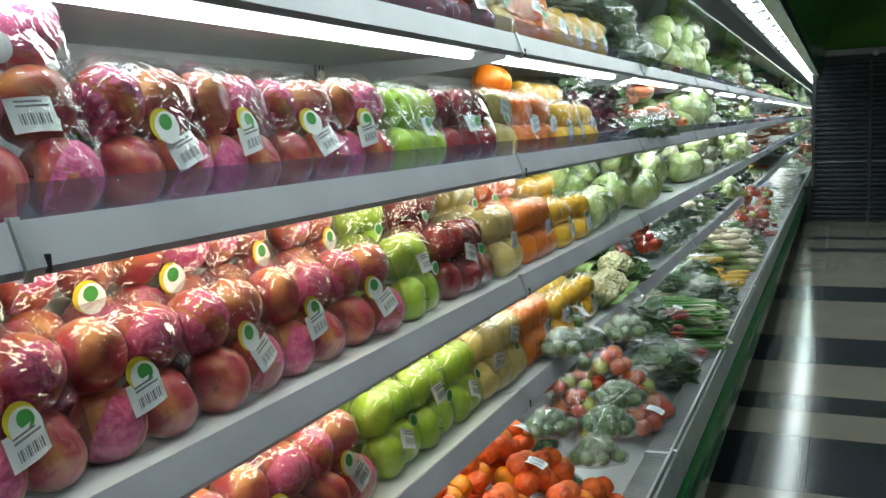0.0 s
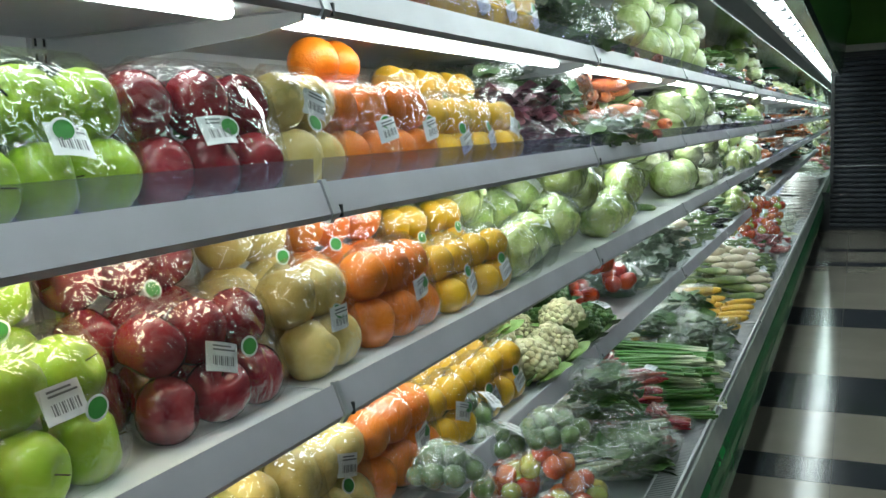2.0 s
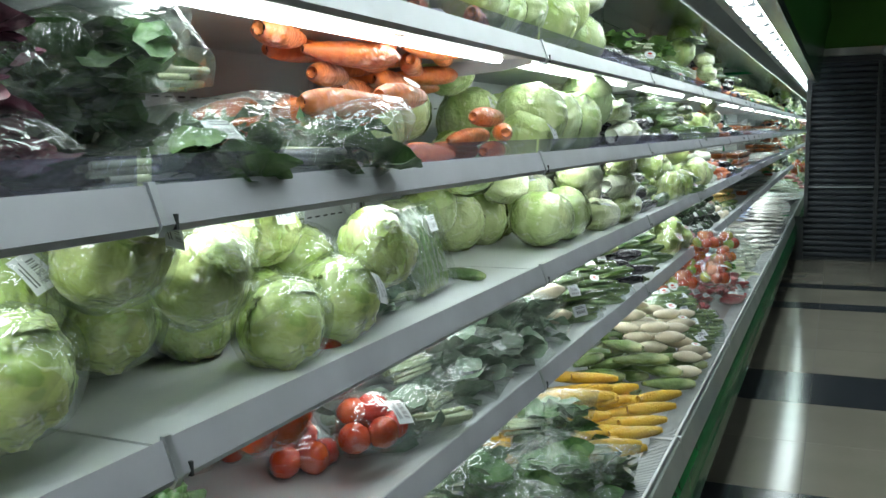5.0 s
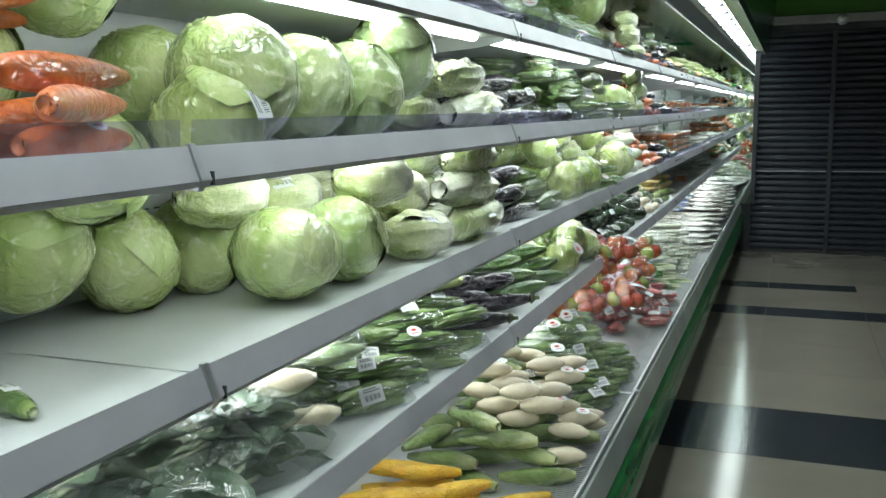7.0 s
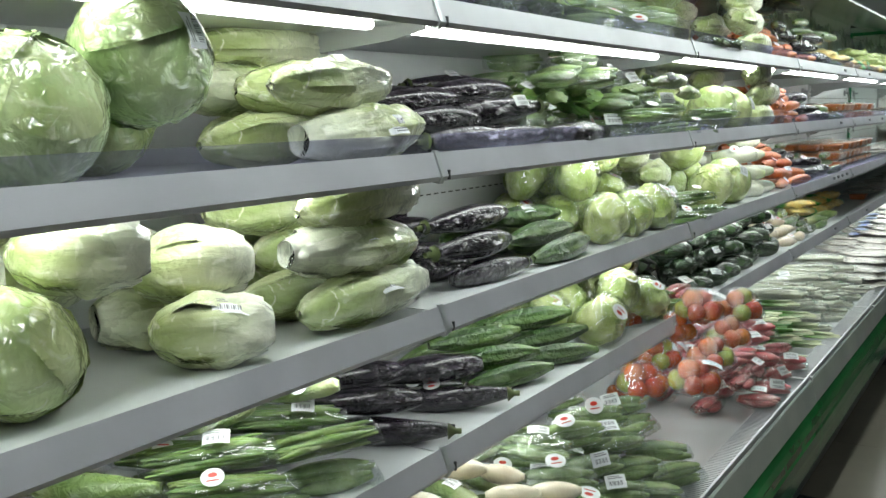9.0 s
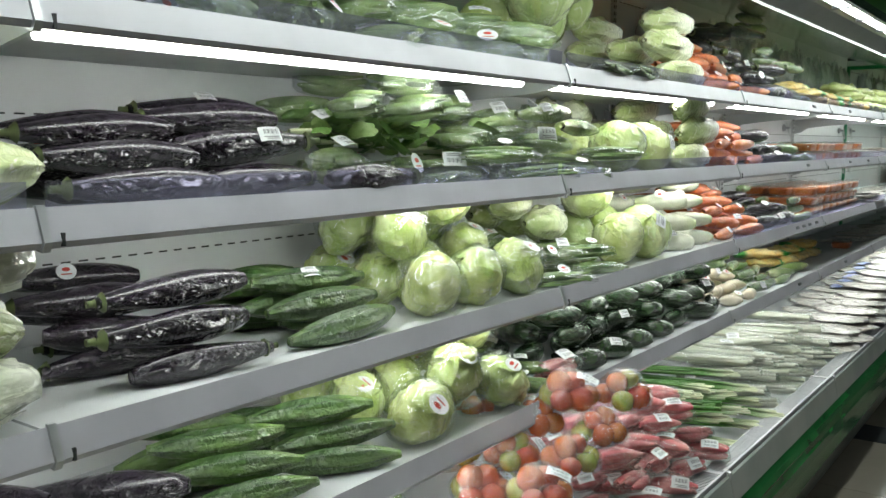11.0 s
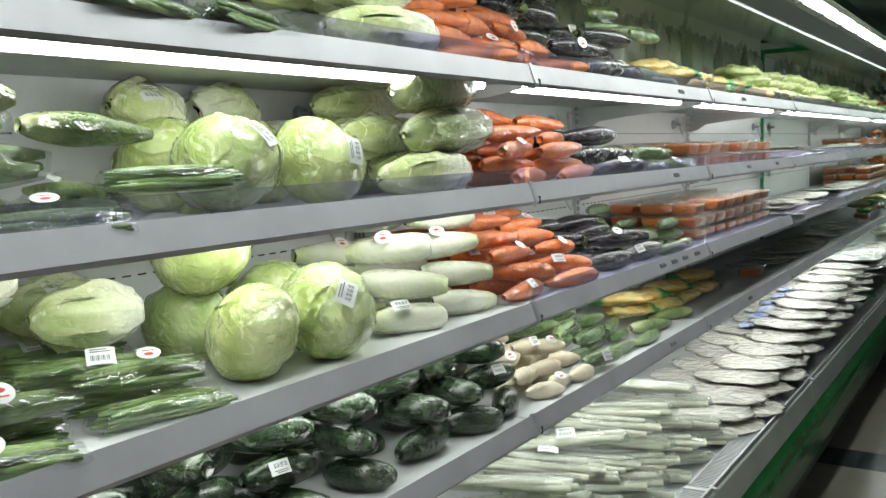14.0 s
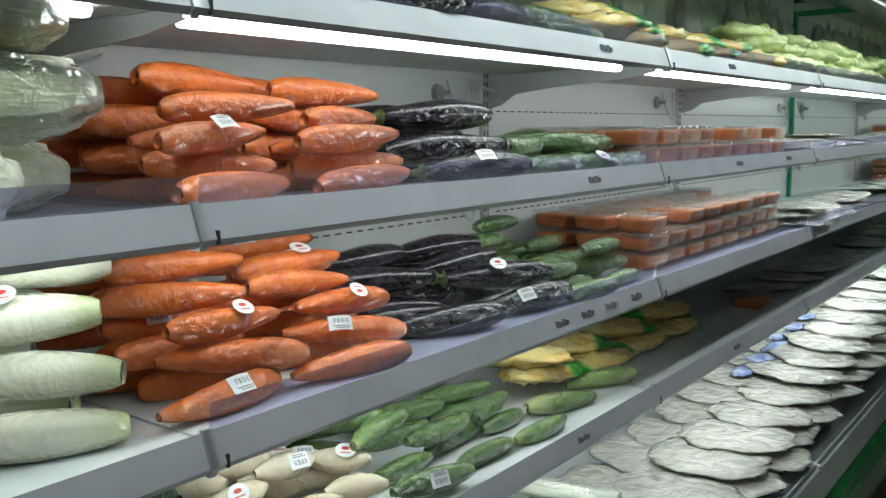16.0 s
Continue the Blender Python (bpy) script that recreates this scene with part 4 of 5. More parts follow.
# ---- vegetables ----
def cabbage_mesh(v, r=0.09, squash=0.86, mats=("cabbage",), tall=1.0, crimp=1.0, leaves=5):
    rnd = random.Random(50 + v)
    bm = bmesh.new()
    ball(bm, r, segs=48, rings=26, squash=squash * tall, rnd=rnd, lump=0.035)
    for q in bm.verts:
        a = math.atan2(q.co.y, q.co.x)
        t = math.acos(max(-1, min(1, q.co.z / (r * squash * tall * 1.1))))
        vein = max(0.0, 1 - 3.2 * abs(math.sin(2.5 * a + 0.9 * math.sin(2.2 * t + v))))
        fine = noise.noise(Vector((q.co.x * 34, q.co.y * 34, q.co.z * 20 + v)))
        q.co *= 1 + 0.03 * vein * math.sin(t) + 0.022 * math.sin(7 * a + 2.5 * math.sin(3 * t) + v) * math.sin(t) + 0.02 * fine * crimp + 0.05 * (crimp - 1) * noise.noise(Vector((q.co.x * 48, q.co.y * 48 + v, q.co.z * 48))) + (0.1 * (crimp - 1) * noise.noise(Vector((q.co.x * 15 + v, q.co.y * 15, q.co.z * 15))))
    # outer leaves that wrap the head, with thick ruffled rims
    for L in range(leaves):
        ca, ct, span = rnd.uniform(0, 6.28), rnd.uniform(0.5, 1.7), rnd.uniform(0.7, 1.0)
        grid = []
        n = 11
        for i in range(n + 1):
            row = []
            for j in range(n + 1):
                u, w = i / n * 2 - 1, j / n * 2 - 1
                edge = max(abs(u), abs(w))
                t = ct + span * u * (1 - 0.2 * w * w)
                a = ca + span * 1.15 * w * (1 - 0.2 * u * u)
                rr = r * (1.02 + 0.015 * L / 6 + 0.018 * crimp * edge ** 5 + 0.022 * crimp * math.sin(6 * w + 3 * u + L) * edge + 0.03 * (crimp - 1) * math.sin(13 * u + 5 * w) * math.sin(11 * w + L) + 0.02 * max(0, 1 - 7 * abs(w)) + 0.012 * math.sin(9 * u + 14 * abs(w)))
                row.append(bm.verts.new((rr * math.sin(t) * math.cos(a), rr * math.sin(t) * math.sin(a), rr * math.cos(t) * squash * tall)))
            grid.append(row)
        for i in range(n):
            for j in range(n):
                f = bm.faces.new((grid[i][j], grid[i + 1][j], grid[i + 1][j + 1], grid[i][j + 1]))
                f.smooth = True
    tip = pose(0, 0, 0, rnd.uniform(-70, 70), rnd.uniform(-60, 60), 0)
    bmesh.ops.transform(bm, matrix=tip, verts=bm.verts)
    return pieces_of("cabbage", bm, [P[m] for m in mats], "head", "outer_leaf")


def cover_of(me, grow=0.006, material="bag", seed=0):
    rnd = random.Random(seed + 9)
    pts = []
    for co in points_of(me):
        c = Vector(co)
        mid = Vector((0, 0, 0.04))
        pts.append(c + (c - mid).normalized() * (grow + rnd.uniform(0, 0.006)))
    return hull_film("film", pts, M[material])


def napa_mesh(v, L=0.25, r=0.058):
    rnd = random.Random(70 + v)
    bm = bmesh.new()
    shape = lambda u: math.sin(math.pi * (0.004 + 0.93 * u)) ** 0.42
    tubular(bm, L, r, shape, rnd.uniform(-0.03, 0.03), 28, 22, 5, 0.04, rnd)
    for k in range(3):
        a0 = 2.1 * k + rnd.uniform(-0.5, 0.5)
        rows = []
        for j in range(13):
            u = 0.0 + 0.93 * j / 12
            x = (u - 0.5) * L
            row = []
            for w in (-1.2, -0.8, -0.4, -0.1, 0.1, 0.4, 0.8, 1.2):
                rr = r * (1.045 + 0.02 * k / 5) * shape(u) + 0.004 * abs(w) ** 3 * math.sin(9 * u + 3 * w + k) + (0.003 if abs(w) < 0.2 else 0)
                row.append(bm.verts.new((x, rr * math.cos(a0 + 0.5 * w), rr * math.sin(a0 + 0.5 * w) + r)))
            rows.append(row)
        for j in range(12):
            for i in range(7):
                bm.faces.new((rows[j][i], rows[j][i + 1], rows[j + 1][i + 1], rows[j + 1][i]))
    for q in bm.verts:
        n = noise.noise(Vector((q.co.x * 22 + v, q.co.y * 38, q.co.z * 38)))
        n2 = noise.noise(Vector((q.co.x * 60 + v, q.co.y * 80, q.co.z * 80)))
        q.co.y *= 1 + 0.14 * n + 0.06 * n2
        q.co.z = r + (q.co.z - r) * (1 + 0.14 * n + 0.06 * n2)
    return pieces_of("chinese_cabbage", bm, [P["napa"]], "head", "outer_leaf")


def long_mesh(name, v, L, r, prof, skin, bend=0.04, ridges=0, ridge=0.0, cap=None, segs=14, n=14):
    rnd = random.Random(90 + v + hash_of(name))
    bm = bmesh.new()
    tubular(bm, L, r, prof, rnd.uniform(-bend, bend), segs, n, ridges, ridge, rnd)
    mats = [P[skin]]
    if cap:
        mats.append(P[cap])
        tubular(bm, L * 0.1, r * 0.62, lambda u: 0.3 if u < 0.45 else 0.3 + 1.1 * (u - 0.45), 0, 8, 5, origin=(-L * 0.5, 0, r * 0.38), mat=1)
        return pieces_of(name, bm, mats, "fruit", "calyx")
    return mesh_of(name, bm, mats)


def bundle_mesh(name, v, count, L, r, thick, prof, skin, spread=0.5, bend=0.1, caps=None, flat=1.0):
    rnd = random.Random(130 + v + hash_of(name))
    bm = bmesh.new()
    for i in range(count):
        rad = r * math.sqrt(rnd.random())
        a = rnd.uniform(0, 6.28)
        tubular(bm, L * rnd.uniform(0.85, 1.05), thick * rnd.uniform(0.8, 1.15), prof, rnd.uniform(-bend, bend), 6, 6, origin=(rnd.uniform(-0.05, 0.05) * L, rad * math.cos(a), max(0, rad * math.sin(a) * flat + r * flat)), yaw=rnd.uniform(-spread, spread) * 0.25)
    if count < 10:
        return pieces_of(name, bm, [P[skin]], name.split("_")[0], name.split("_")[0])
    return [("filling", mesh_of(name, bm, [P[skin]]))]


def leafy_mesh(name, v, n, L, wide, skin, stem="stem", stems=8, puff=0.05):
    rnd = random.Random(170 + v + hash_of(name))
    bm = bmesh.new()
    for i in range(stems):
        tubular(bm, L * 0.5, 0.005, lambda u: 1.0, rnd.uniform(-0.05, 0.05), 6, 3, origin=(-L * 0.28, rnd.uniform(-1, 1) * wide * 0.35, rnd.uniform(0, puff * 0.7)), yaw=rnd.uniform(-0.2, 0.2), mat=1)
    for i in range(n):
        b = (rnd.uniform(-0.3, 0.3) * L, rnd.uniform(-0.7, 0.7) * wide * 0.7, rnd.uniform(0.008, puff * 1.5))
        leaf_blade(bm, b, (1, rnd.uniform(-0.9, 0.9), rnd.uniform(-0.25, 0.45)), L * rnd.uniform(0.18, 0.36), wide * rnd.uniform(0.14, 0.3), rnd.uniform(-0.5, 0.3), rnd)
    for q in bm.verts:
        q.co.z = max(0.0, q.co.z)
    return [("leaves", mesh_of(name, bm, [P[skin], P[stem]]))]


def curd_mesh(name, v, r, skin, leafskin):
    rnd = random.Random(210 + v)
    bm = bmesh.new()
    ball(bm, r * 0.86, (0, 0, r * 0.8), 12, 8, 0.8, rnd=rnd)
    for i in range(80):
        t, a = math.acos(1 - 1.25 * (i + 0.5) / 80), 2.4 * i
        rr = r * rnd.uniform(0.14, 0.24)
        ball(bm, rr, (0.84 * r * math.sin(t) * math.cos(a), 0.84 * r * math.sin(t) * math.sin(a), r * 0.8 + 0.7 * r * math.cos(t)), 7, 5, rnd.uniform(0.7, 1.0), rnd=rnd, lump=0.1)
    for i in range(9):
        a = 6.28 * i / 9
        leaf_blade(bm, (0.5 * r * math.cos(a), 0.5 * r * math.sin(a), 0.1 * r), (math.cos(a), math.sin(a), 0.9), r * rnd.uniform(0.9, 1.3), r * 0.32, -0.3, rnd, mat=1)
    return mesh_of(name, bm, [P[skin], P[leafskin]])


def bagged_balls(name, v, count, r, rx, ry, skins):
    rnd = random.Random(250 + v + hash_of(name))
    bm = bmesh.new()
    for i in range(count):
        a, q = 2.4 * i, math.sqrt((i + 0.5) / count)
        ball(bm, r * rnd.uniform(0.88, 1.1), (rx * q * math.cos(a), ry * q * math.sin(a), r + (0 if q > 0.55 else 1.2 * r)), 10, 7, rnd.uniform(0.85, 1), rnd=rnd, lump=0.03, mat=rnd.randrange(len(skins)))
    return pieces_of(name, bm, [P[s] for s in skins], name.split("_")[0], name.split("_")[0])


def crumpled(name, v, rx, ry, h, skin, n=22, amp=0.12, rim=0.0):
    """A flat, crumpled packet."""
    rnd = random.Random(290 + v + hash_of(name))
    bm = bmesh.new()
    ball(bm, 1.0, (0, 0, 0), n, 12, 1.0, rnd=rnd)
    off = rnd.uniform(0, 50)
    for q in bm.verts:
        c = q.co.copy()
        e = (abs(c.x) ** 3 + abs(c.y) ** 3) ** (1 / 3) + 1e-6
        k = math.hypot(c.x, c.y) / e if rim else 1
        w = noise.noise(Vector((c.x * 2.5 + off, c.y * 2.5, c.z * 2.5)))
        w2 = noise.noise(Vector((c.x * 7 + off, c.y * 7, c.z * 5))) + 0.6 * noise.noise(Vector((c.x * 15 + off, c.y * 15, c.z * 5)))
        q.co = Vector((c.x * rx * k * (1 + amp * w), c.y * ry * k * (1 + amp * w), h / 2 + c.z * h / 2 * (1 + 3 * amp * w + 2.2 * amp * w2)))
    return mesh_of(name, bm, [P[skin]] if skin in P else [M[skin]])


taper = lambda u: (1 - 0.45 * u ** 1.4) * math.sin(math.pi * (0.012 + 0.976 * u)) ** 0.3
blunt = lambda u: math.sin(math.pi * min(0.985, max(0.015, u))) ** 0.32
club = lambda u: (0.55 + 0.45 * min(1, u * 1.6)) * math.sin(math.pi * min(0.985, max(0.03, 0.06 + 0.92 * u))) ** 0.35
pod = lambda u: math.sin(math.pi * min(0.97, max(0.03, u))) ** 0.5
rod = lambda u: 1.0 - 0.25 * u

kind("cabbage", "cabbage", "round pale green cabbage wrapped in cling film", "cabbage", "wrapped cabbages", [cabbage_mesh(v, 0.084) for v in range(4)], (0.087, 0.087, 0.155), "red", 0.0, 0.45)
kind("tall_cabbage", "cabbage", "tall pointed green cabbage wrapped in cling film", "cabbage", "tall wrapped cabbages", [cabbage_mesh(v + 9, 0.09, 0.92, ("dark_cabbage",), 1.12) for v in range(3)], (0.092, 0.092, 0.185), "red", 0.1, 0.5)
kind("lettuce", "lettuce", "head of pale green lettuce in a clear bag", "lettuce", "bagged lettuces", [cabbage_mesh(v + 20, 0.068, 0.85, ("lettuce",), 1.0, 2.2, 4) for v in range(4)], (0.074, 0.074, 0.125), "red", 0.0, 0.3)
kind("sticker_lettuce", "lettuce", "iceberg lettuce in a clear bag with a round sticker", "lettuce", "stickered lettuces", KINDS["lettuce"]["meshes"], (0.074, 0.074, 0.125), "red", 0.45, 0.1)
for key in ("lettuce", "sticker_lettuce"):
    KINDS[key]["cover"] = cover_of(KINDS["lettuce"]["meshes"][1], 0.004, "film")
kind("napa", "chinese_cabbage", "long pale chinese cabbage wrapped in cling film", "cabbage", "wrapped chinese cabbages", [napa_mesh(v, 0.28, 0.044) for v in range(3)], (0.142, 0.048, 0.082), "red", 0.0, 0.25)
kind("small_napa", "chinese_cabbage", "short green chinese cabbage wrapped in cling film", "cabbage", "short chinese cabbages", [napa_mesh(v + 5, 0.17, 0.05) for v in range(3)], (0.088, 0.052, 0.1), "red", 0.0, 0.3)
kind("carrot", "carrot", "thick orange carrot in tight clear wrap", "carrot", "wrapped carrots", [long_mesh("carrot", v, 0.2, 0.026, taper, "carrot", 0.06, 3, 0.03, n=18) for v in range(4)], (0.1, 0.026, 0.048), "red", 0.12, 0.12)
kind("eggplant", "eggplant", "long dark purple eggplant in clear wrap", "eggplant", "wrapped eggplants", [long_mesh("eggplant", v, 0.25, 0.03, club, "eggplant", 0.07, cap="calyx") for v in range(4)], (0.126, 0.032, 0.06), "red", 0.06, 0.14)
kind("cucumber", "cucumber", "dark green cucumber in clear wrap", "cucumber", "wrapped cucumbers", [long_mesh("cucumber", v, 0.17, 0.021, blunt, "cucumber", 0.05) for v in range(3)], (0.087, 0.023, 0.042), "red", 0.06, 0.18)
kind("zucchini", "zucchini", "striped green zucchini in clear wrap", "zucchini", "wrapped zucchini", [long_mesh("zucchini", v, 0.19, 0.025, club, "pale_gourd", 0.06, 6, 0.04) for v in range(3)], (0.097, 0.027, 0.05), "red", 0.06, 0.18)
kind("bitter_gourd", "bitter_gourd", "ridged green bitter gourd", "gourd", "bitter gourds", [long_mesh("bitter_gourd", v, 0.25, 0.026, pod, "gourd", 0.1, 8, 0.12, segs=24, n=18) for v in range(3)], (0.126, 0.03, 0.054), "red", 0.0, 0.06)
kind("dark_gourd", "gourd_pack", "dark green gourd in a glossy clear tray", "gourd", "dark gourd packs", [long_mesh("gourd_pack", v, 0.15, 0.033, blunt, "dark_gourd", 0.05) for v in range(3)], (0.078, 0.036, 0.066), "red", 0.06, 0.18)
kind("daikon", "white_radish", "thick white radish in clear wrap", "radish", "white radishes", [long_mesh("white_radish", v, 0.17, 0.036, lambda u: (0.98 - 0.3 * u) * math.sin(math.pi * (0.02 + 0.95 * u)) ** 0.22, "daikon", 0.03) for v in range(3)], (0.087, 0.037, 0.07), "red", 0.12, 0.12)
kind("pale_root", "pale_root", "small pale root vegetable in clear wrap", "root vegetable", "pale roots", [long_mesh("pale_root", v, 0.11, 0.022, pod, "pale_root", 0.06) for v in range(3)], (0.057, 0.024, 0.044), "red", 0.25, 0.1)
kind("leafy", "leafy_greens_pack", "bunch of dark leafy greens in a crumpled clear bag", "leafy greens", "bagged leafy greens", [leafy_mesh("leafy_greens_pack", v, 44, 0.26, 0.12, "leaf") for v in range(3)], (0.13, 0.062, 0.085), None, 0, 0.3)
KINDS["leafy"]["cover"] = cover_of(KINDS["leafy"]["meshes"][0], 0.003, "bag", 3)
kind("grey_leafy", "leafy_greens_pack", "grey-green leafy bunch in a misted clear bag", "leafy greens", "misted leafy bags", [leafy_mesh("leafy_greens_pack", v + 7, 40, 0.26, 0.13, "leaf_grey", "stem", 12) for v in range(3)], (0.13, 0.064, 0.08), None, 0, 0.2)
KINDS["grey_leafy"]["cover"] = cover_of(KINDS["grey_leafy"]["meshes"][0], 0.003, "bag", 5)
kind("mid_leafy", "leafy_greens_pack", "fresh green leafy bunch in clear wrap", "leafy greens", "wrapped green bunches", [leafy_mesh("leafy_greens_pack", v + 17, 40, 0.22, 0.11, "leaf_mid", "stem", 8) for v in range(3)], (0.11, 0.055, 0.08), None, 0, 0.3)
kind("radicchio", "red_leaf_pack", "purple leaves in a tall clear bag", "leafy salad", "purple leaf bags", [leafy_mesh("red_leaf_pack", v + 3, 46, 0.2, 0.1, "purple_leaf", "purple_leaf", 3) for v in range(2)], (0.1, 0.05, 0.08), "small", 0.5, 0.3)
KINDS["radicchio"]["cover"] = cover_of(KINDS["radicchio"]["meshes"][0], 0.003, "film", 6)
kind("beans", "bean_pack", "clear pack of slim green beans with a sticker", "beans", "bean packs", [bundle_mesh("bean_pack", v, 22, 0.17, 0.026, 0.006, pod, "bean", 0.6, 0.08, flat=0.6) for v in range(3)], (0.088, 0.033, 0.05), "red", 0.35, 0.3)
KINDS["beans"]["cover"] = cover_of(KINDS["beans"]["meshes"][0], 0.002, "film", 8)
kind("peppers", "pepper_pack", "clear pack of green peppers with a round sticker", "peppers", "pepper packs", [bundle_mesh("pepper_pack", v, 7, 0.15, 0.026, 0.014, pod, "pepper", 0.7, 0.12, flat=0.8) for v in range(3)], (0.08, 0.04, 0.07), "red", 0.45, 0.25)
KINDS["peppers"]["cover"] = cover_of(KINDS["peppers"]["meshes"][0], 0.003, "bag", 9)
kind("spring_onion", "spring_onion_bunch", "bunch of spring onions with white roots", "spring onions", "spring onion bunches", [bundle_mesh("spring_onion_bunch", v, 20, 0.4, 0.022, 0.005, rod, "onion_green", 0.35, 0.04, flat=0.6) for v in range(3)], (0.2, 0.03, 0.04), None, 0, 0.2)
kind("leek", "leek_bundle", "white-stemmed leeks in a clear bag", "leeks", "bagged leeks", [bundle_mesh("leek_bundle", v, 9, 0.32, 0.028, 0.011, rod, "leek_white", 0.4, 0.05, flat=0.6) for v in range(3)], (0.16, 0.04, 0.055), None, 0, 0.12)
KINDS["leek"]["cover"] = cover_of(KINDS["leek"]["meshes"][0], 0.003, "bag", 11)
kind("cauliflower", "cauliflower", "cream cauliflower head with trimmed leaves", "cauliflower", "cauliflowers", [curd_mesh("cauliflower", v, 0.066, "curd", "leaf_mid") for v in range(3)], (0.068, 0.068, 0.105), None, 0, 0.1)
kind("broccoli", "broccoli", "dark green broccoli head in clear wrap", "broccoli", "broccoli heads", [curd_mesh("broccoli", v + 6, 0.06, "leaf", "leaf") for v in range(2)], (0.062, 0.062, 0.095), "red", 0.3, 0.3)
kind("tomato_tray", "tomato_pack", "clear pack of ripe red tomatoes", "tomatoes", "tomato packs", [bagged_balls("tomato_pack", v, 6, 0.03, 0.05, 0.05, ("tomato",)) for v in range(3)], (0.078, 0.078, 0.085), None, 0, 0.4)
KINDS["tomato_tray"]["cover"] = cover_of(KINDS["tomato_tray"]["meshes"][0], 0.002, "film", 2)
kind("mixed_tomato", "tomato_pack", "clear bag of red and green tomatoes", "tomatoes", "mixed tomato bags", [bagged_balls("tomato_pack", v + 4, 7, 0.027, 0.05, 0.05, ("tomato", "green_tomato", "tomato")) for v in range(3)], (0.075, 0.075, 0.08), None, 0, 0.5)
KINDS["mixed_tomato"]["cover"] = cover_of(KINDS["mixed_tomato"]["meshes"][0], 0.002, "bag", 2)
kind("limes", "lime_bag", "clear bag of dark green limes", "limes", "lime bags", [bagged_balls("lime_bag", v, 12, 0.02, 0.055, 0.055, ("lime",)) for v in range(3)], (0.073, 0.073, 0.06), None, 0, 0.25)
KINDS["limes"]["cover"] = cover_of(KINDS["limes"]["meshes"][0], 0.002, "bag", 12)
kind("orange_net", "orange_net_bag", "orange mesh bag of small oranges", "oranges", "netted oranges", [bagged_balls("orange_net_bag", v, 7, 0.03, 0.05, 0.05, ("orange_net", "orange")) for v in range(2)], (0.078, 0.078, 0.08), None, 0, 0.3)
kind("chilli", "chilli_bag", "clear bag of red chillies", "chillies", "chilli bags", [bundle_mesh("chilli_bag", v, 16, 0.11, 0.03, 0.008, pod, "chilli", 1.6, 0.15, flat=0.6) for v in range(3)], (0.062, 0.042, 0.05), None, 0, 0.3)
KINDS["chilli"]["cover"] = cover_of(KINDS["chilli"]["meshes"][0], 0.003, "bag", 13)
kind("pink_radish", "radish_bag", "clear bag of pink-red radishes", "radishes", "pink radish bags", [bundle_mesh("radish_bag", v, 8, 0.13, 0.028, 0.016, pod, "pink_radish", 0.9, 0.1, flat=0.6) for v in range(3)], (0.07, 0.042, 0.062), None, 0, 0.4)
KINDS["pink_radish"]["cover"] = cover_of(KINDS["pink_radish"]["meshes"][0], 0.003, "bag", 14)
kind("corn", "corn_cob", "husked yellow corn cob in clear wrap", "corn", "corn cobs", [long_mesh("corn_cob", v, 0.17, 0.024, lambda u: 0.95 * blunt(0.06 + 0.9 * u) * (1 - 0.25 * u), "corn", 0.02, 12, 0.03, segs=24) for v in range(3)], (0.087, 0.025, 0.047), None, 0, 0.08)
kind("noodle", "rice_sheet_pack", "flat crumpled clear packet of white sheets", "flat packet", "white flat packets", [crumpled("rice_sheet_pack", v, 0.15, 0.13, 0.016, "noodle", 34, 0.17, 1) for v in range(4)], (0.135, 0.115, 0.02), None, 0, 0.06)
kind("snack", "bean_sprout_pack", "yellow printed pillow pack with green ends", "vegetable pack", "yellow-green pillow packs", [crumpled("bean_sprout_pack", v, 0.11, 0.055, 0.045, "snack", 26, 0.2, 1) for v in range(3)], (0.1, 0.05, 0.045), None, 0, 0.1)
kind("clear_bag", "clear_vegetable_bag", "limp pale green clear bag of cut leaves", "vegetable bag", "pale green bags", [crumpled("clear_vegetable_bag", v, 0.1, 0.07, 0.06, "lettuce", amp=0.2, rim=1) for v in range(3)], (0.098, 0.068, 0.06), None, 0, 0.1)


M["blue_print"] = plain("blue_print", (0.06, 0.16, 0.62), (0.6, 0.66, 0.78), 34, 0.3, bumps=0.3, fine=30)
kind("blue_strip", "blue_label_packet", "flat clear packet with a blue printed strip", "flat packet", "blue-striped packets", [crumpled("blue_label_packet", v, 0.09, 0.035, 0.008, "blue_print", 26, 0.3, 1) for v in range(2)], (0.085, 0.033, 0.01), None, 0, 0.0)


# sauce tubs: clear box with a rim and lid, red-brown filling
def sauce_tub():
    tb = thing("sauce_tub", "clear lidded plastic tub of orange-brown chilli paste", "food tub", "stacked sauce tubs")
    bm = bmesh.new()
    bmesh.ops.create_cone(bm, cap_ends=True, segments=4, radius1=0.072, radius2=0.084, depth=0.034, matrix=pose(0, 0, 0.018, 0, 0, 45))
    bmesh.ops.bevel(bm, geom=list(bm.edges), offset=0.008, segments=2, affect="EDGES", profile=0.5)
    for q in bm.verts:
        q.co.x *= 0.8
    part("filling", bm, P["sauce"], tb, smooth=True)
    bm = bmesh.new()
    box_into(bm, (-0.05, -0.062, 0.0365), (0.05, 0.062, 0.045), 0.003)
    part("lid", bm, M["bag"], tb, "clear snap-on lid")
    bm = bmesh.new()
    bmesh.ops.create_cone(bm, cap_ends=False, segments=4, radius1=0.076, radius2=0.088, depth=0.0355, matrix=pose(0, 0, 0.018, 0, 0, 45))
    for q in bm.verts:
        q.co.x *= 0.8
    part("wall", bm, M["film"], tb)
    return tb


TUB = sauce_tub()


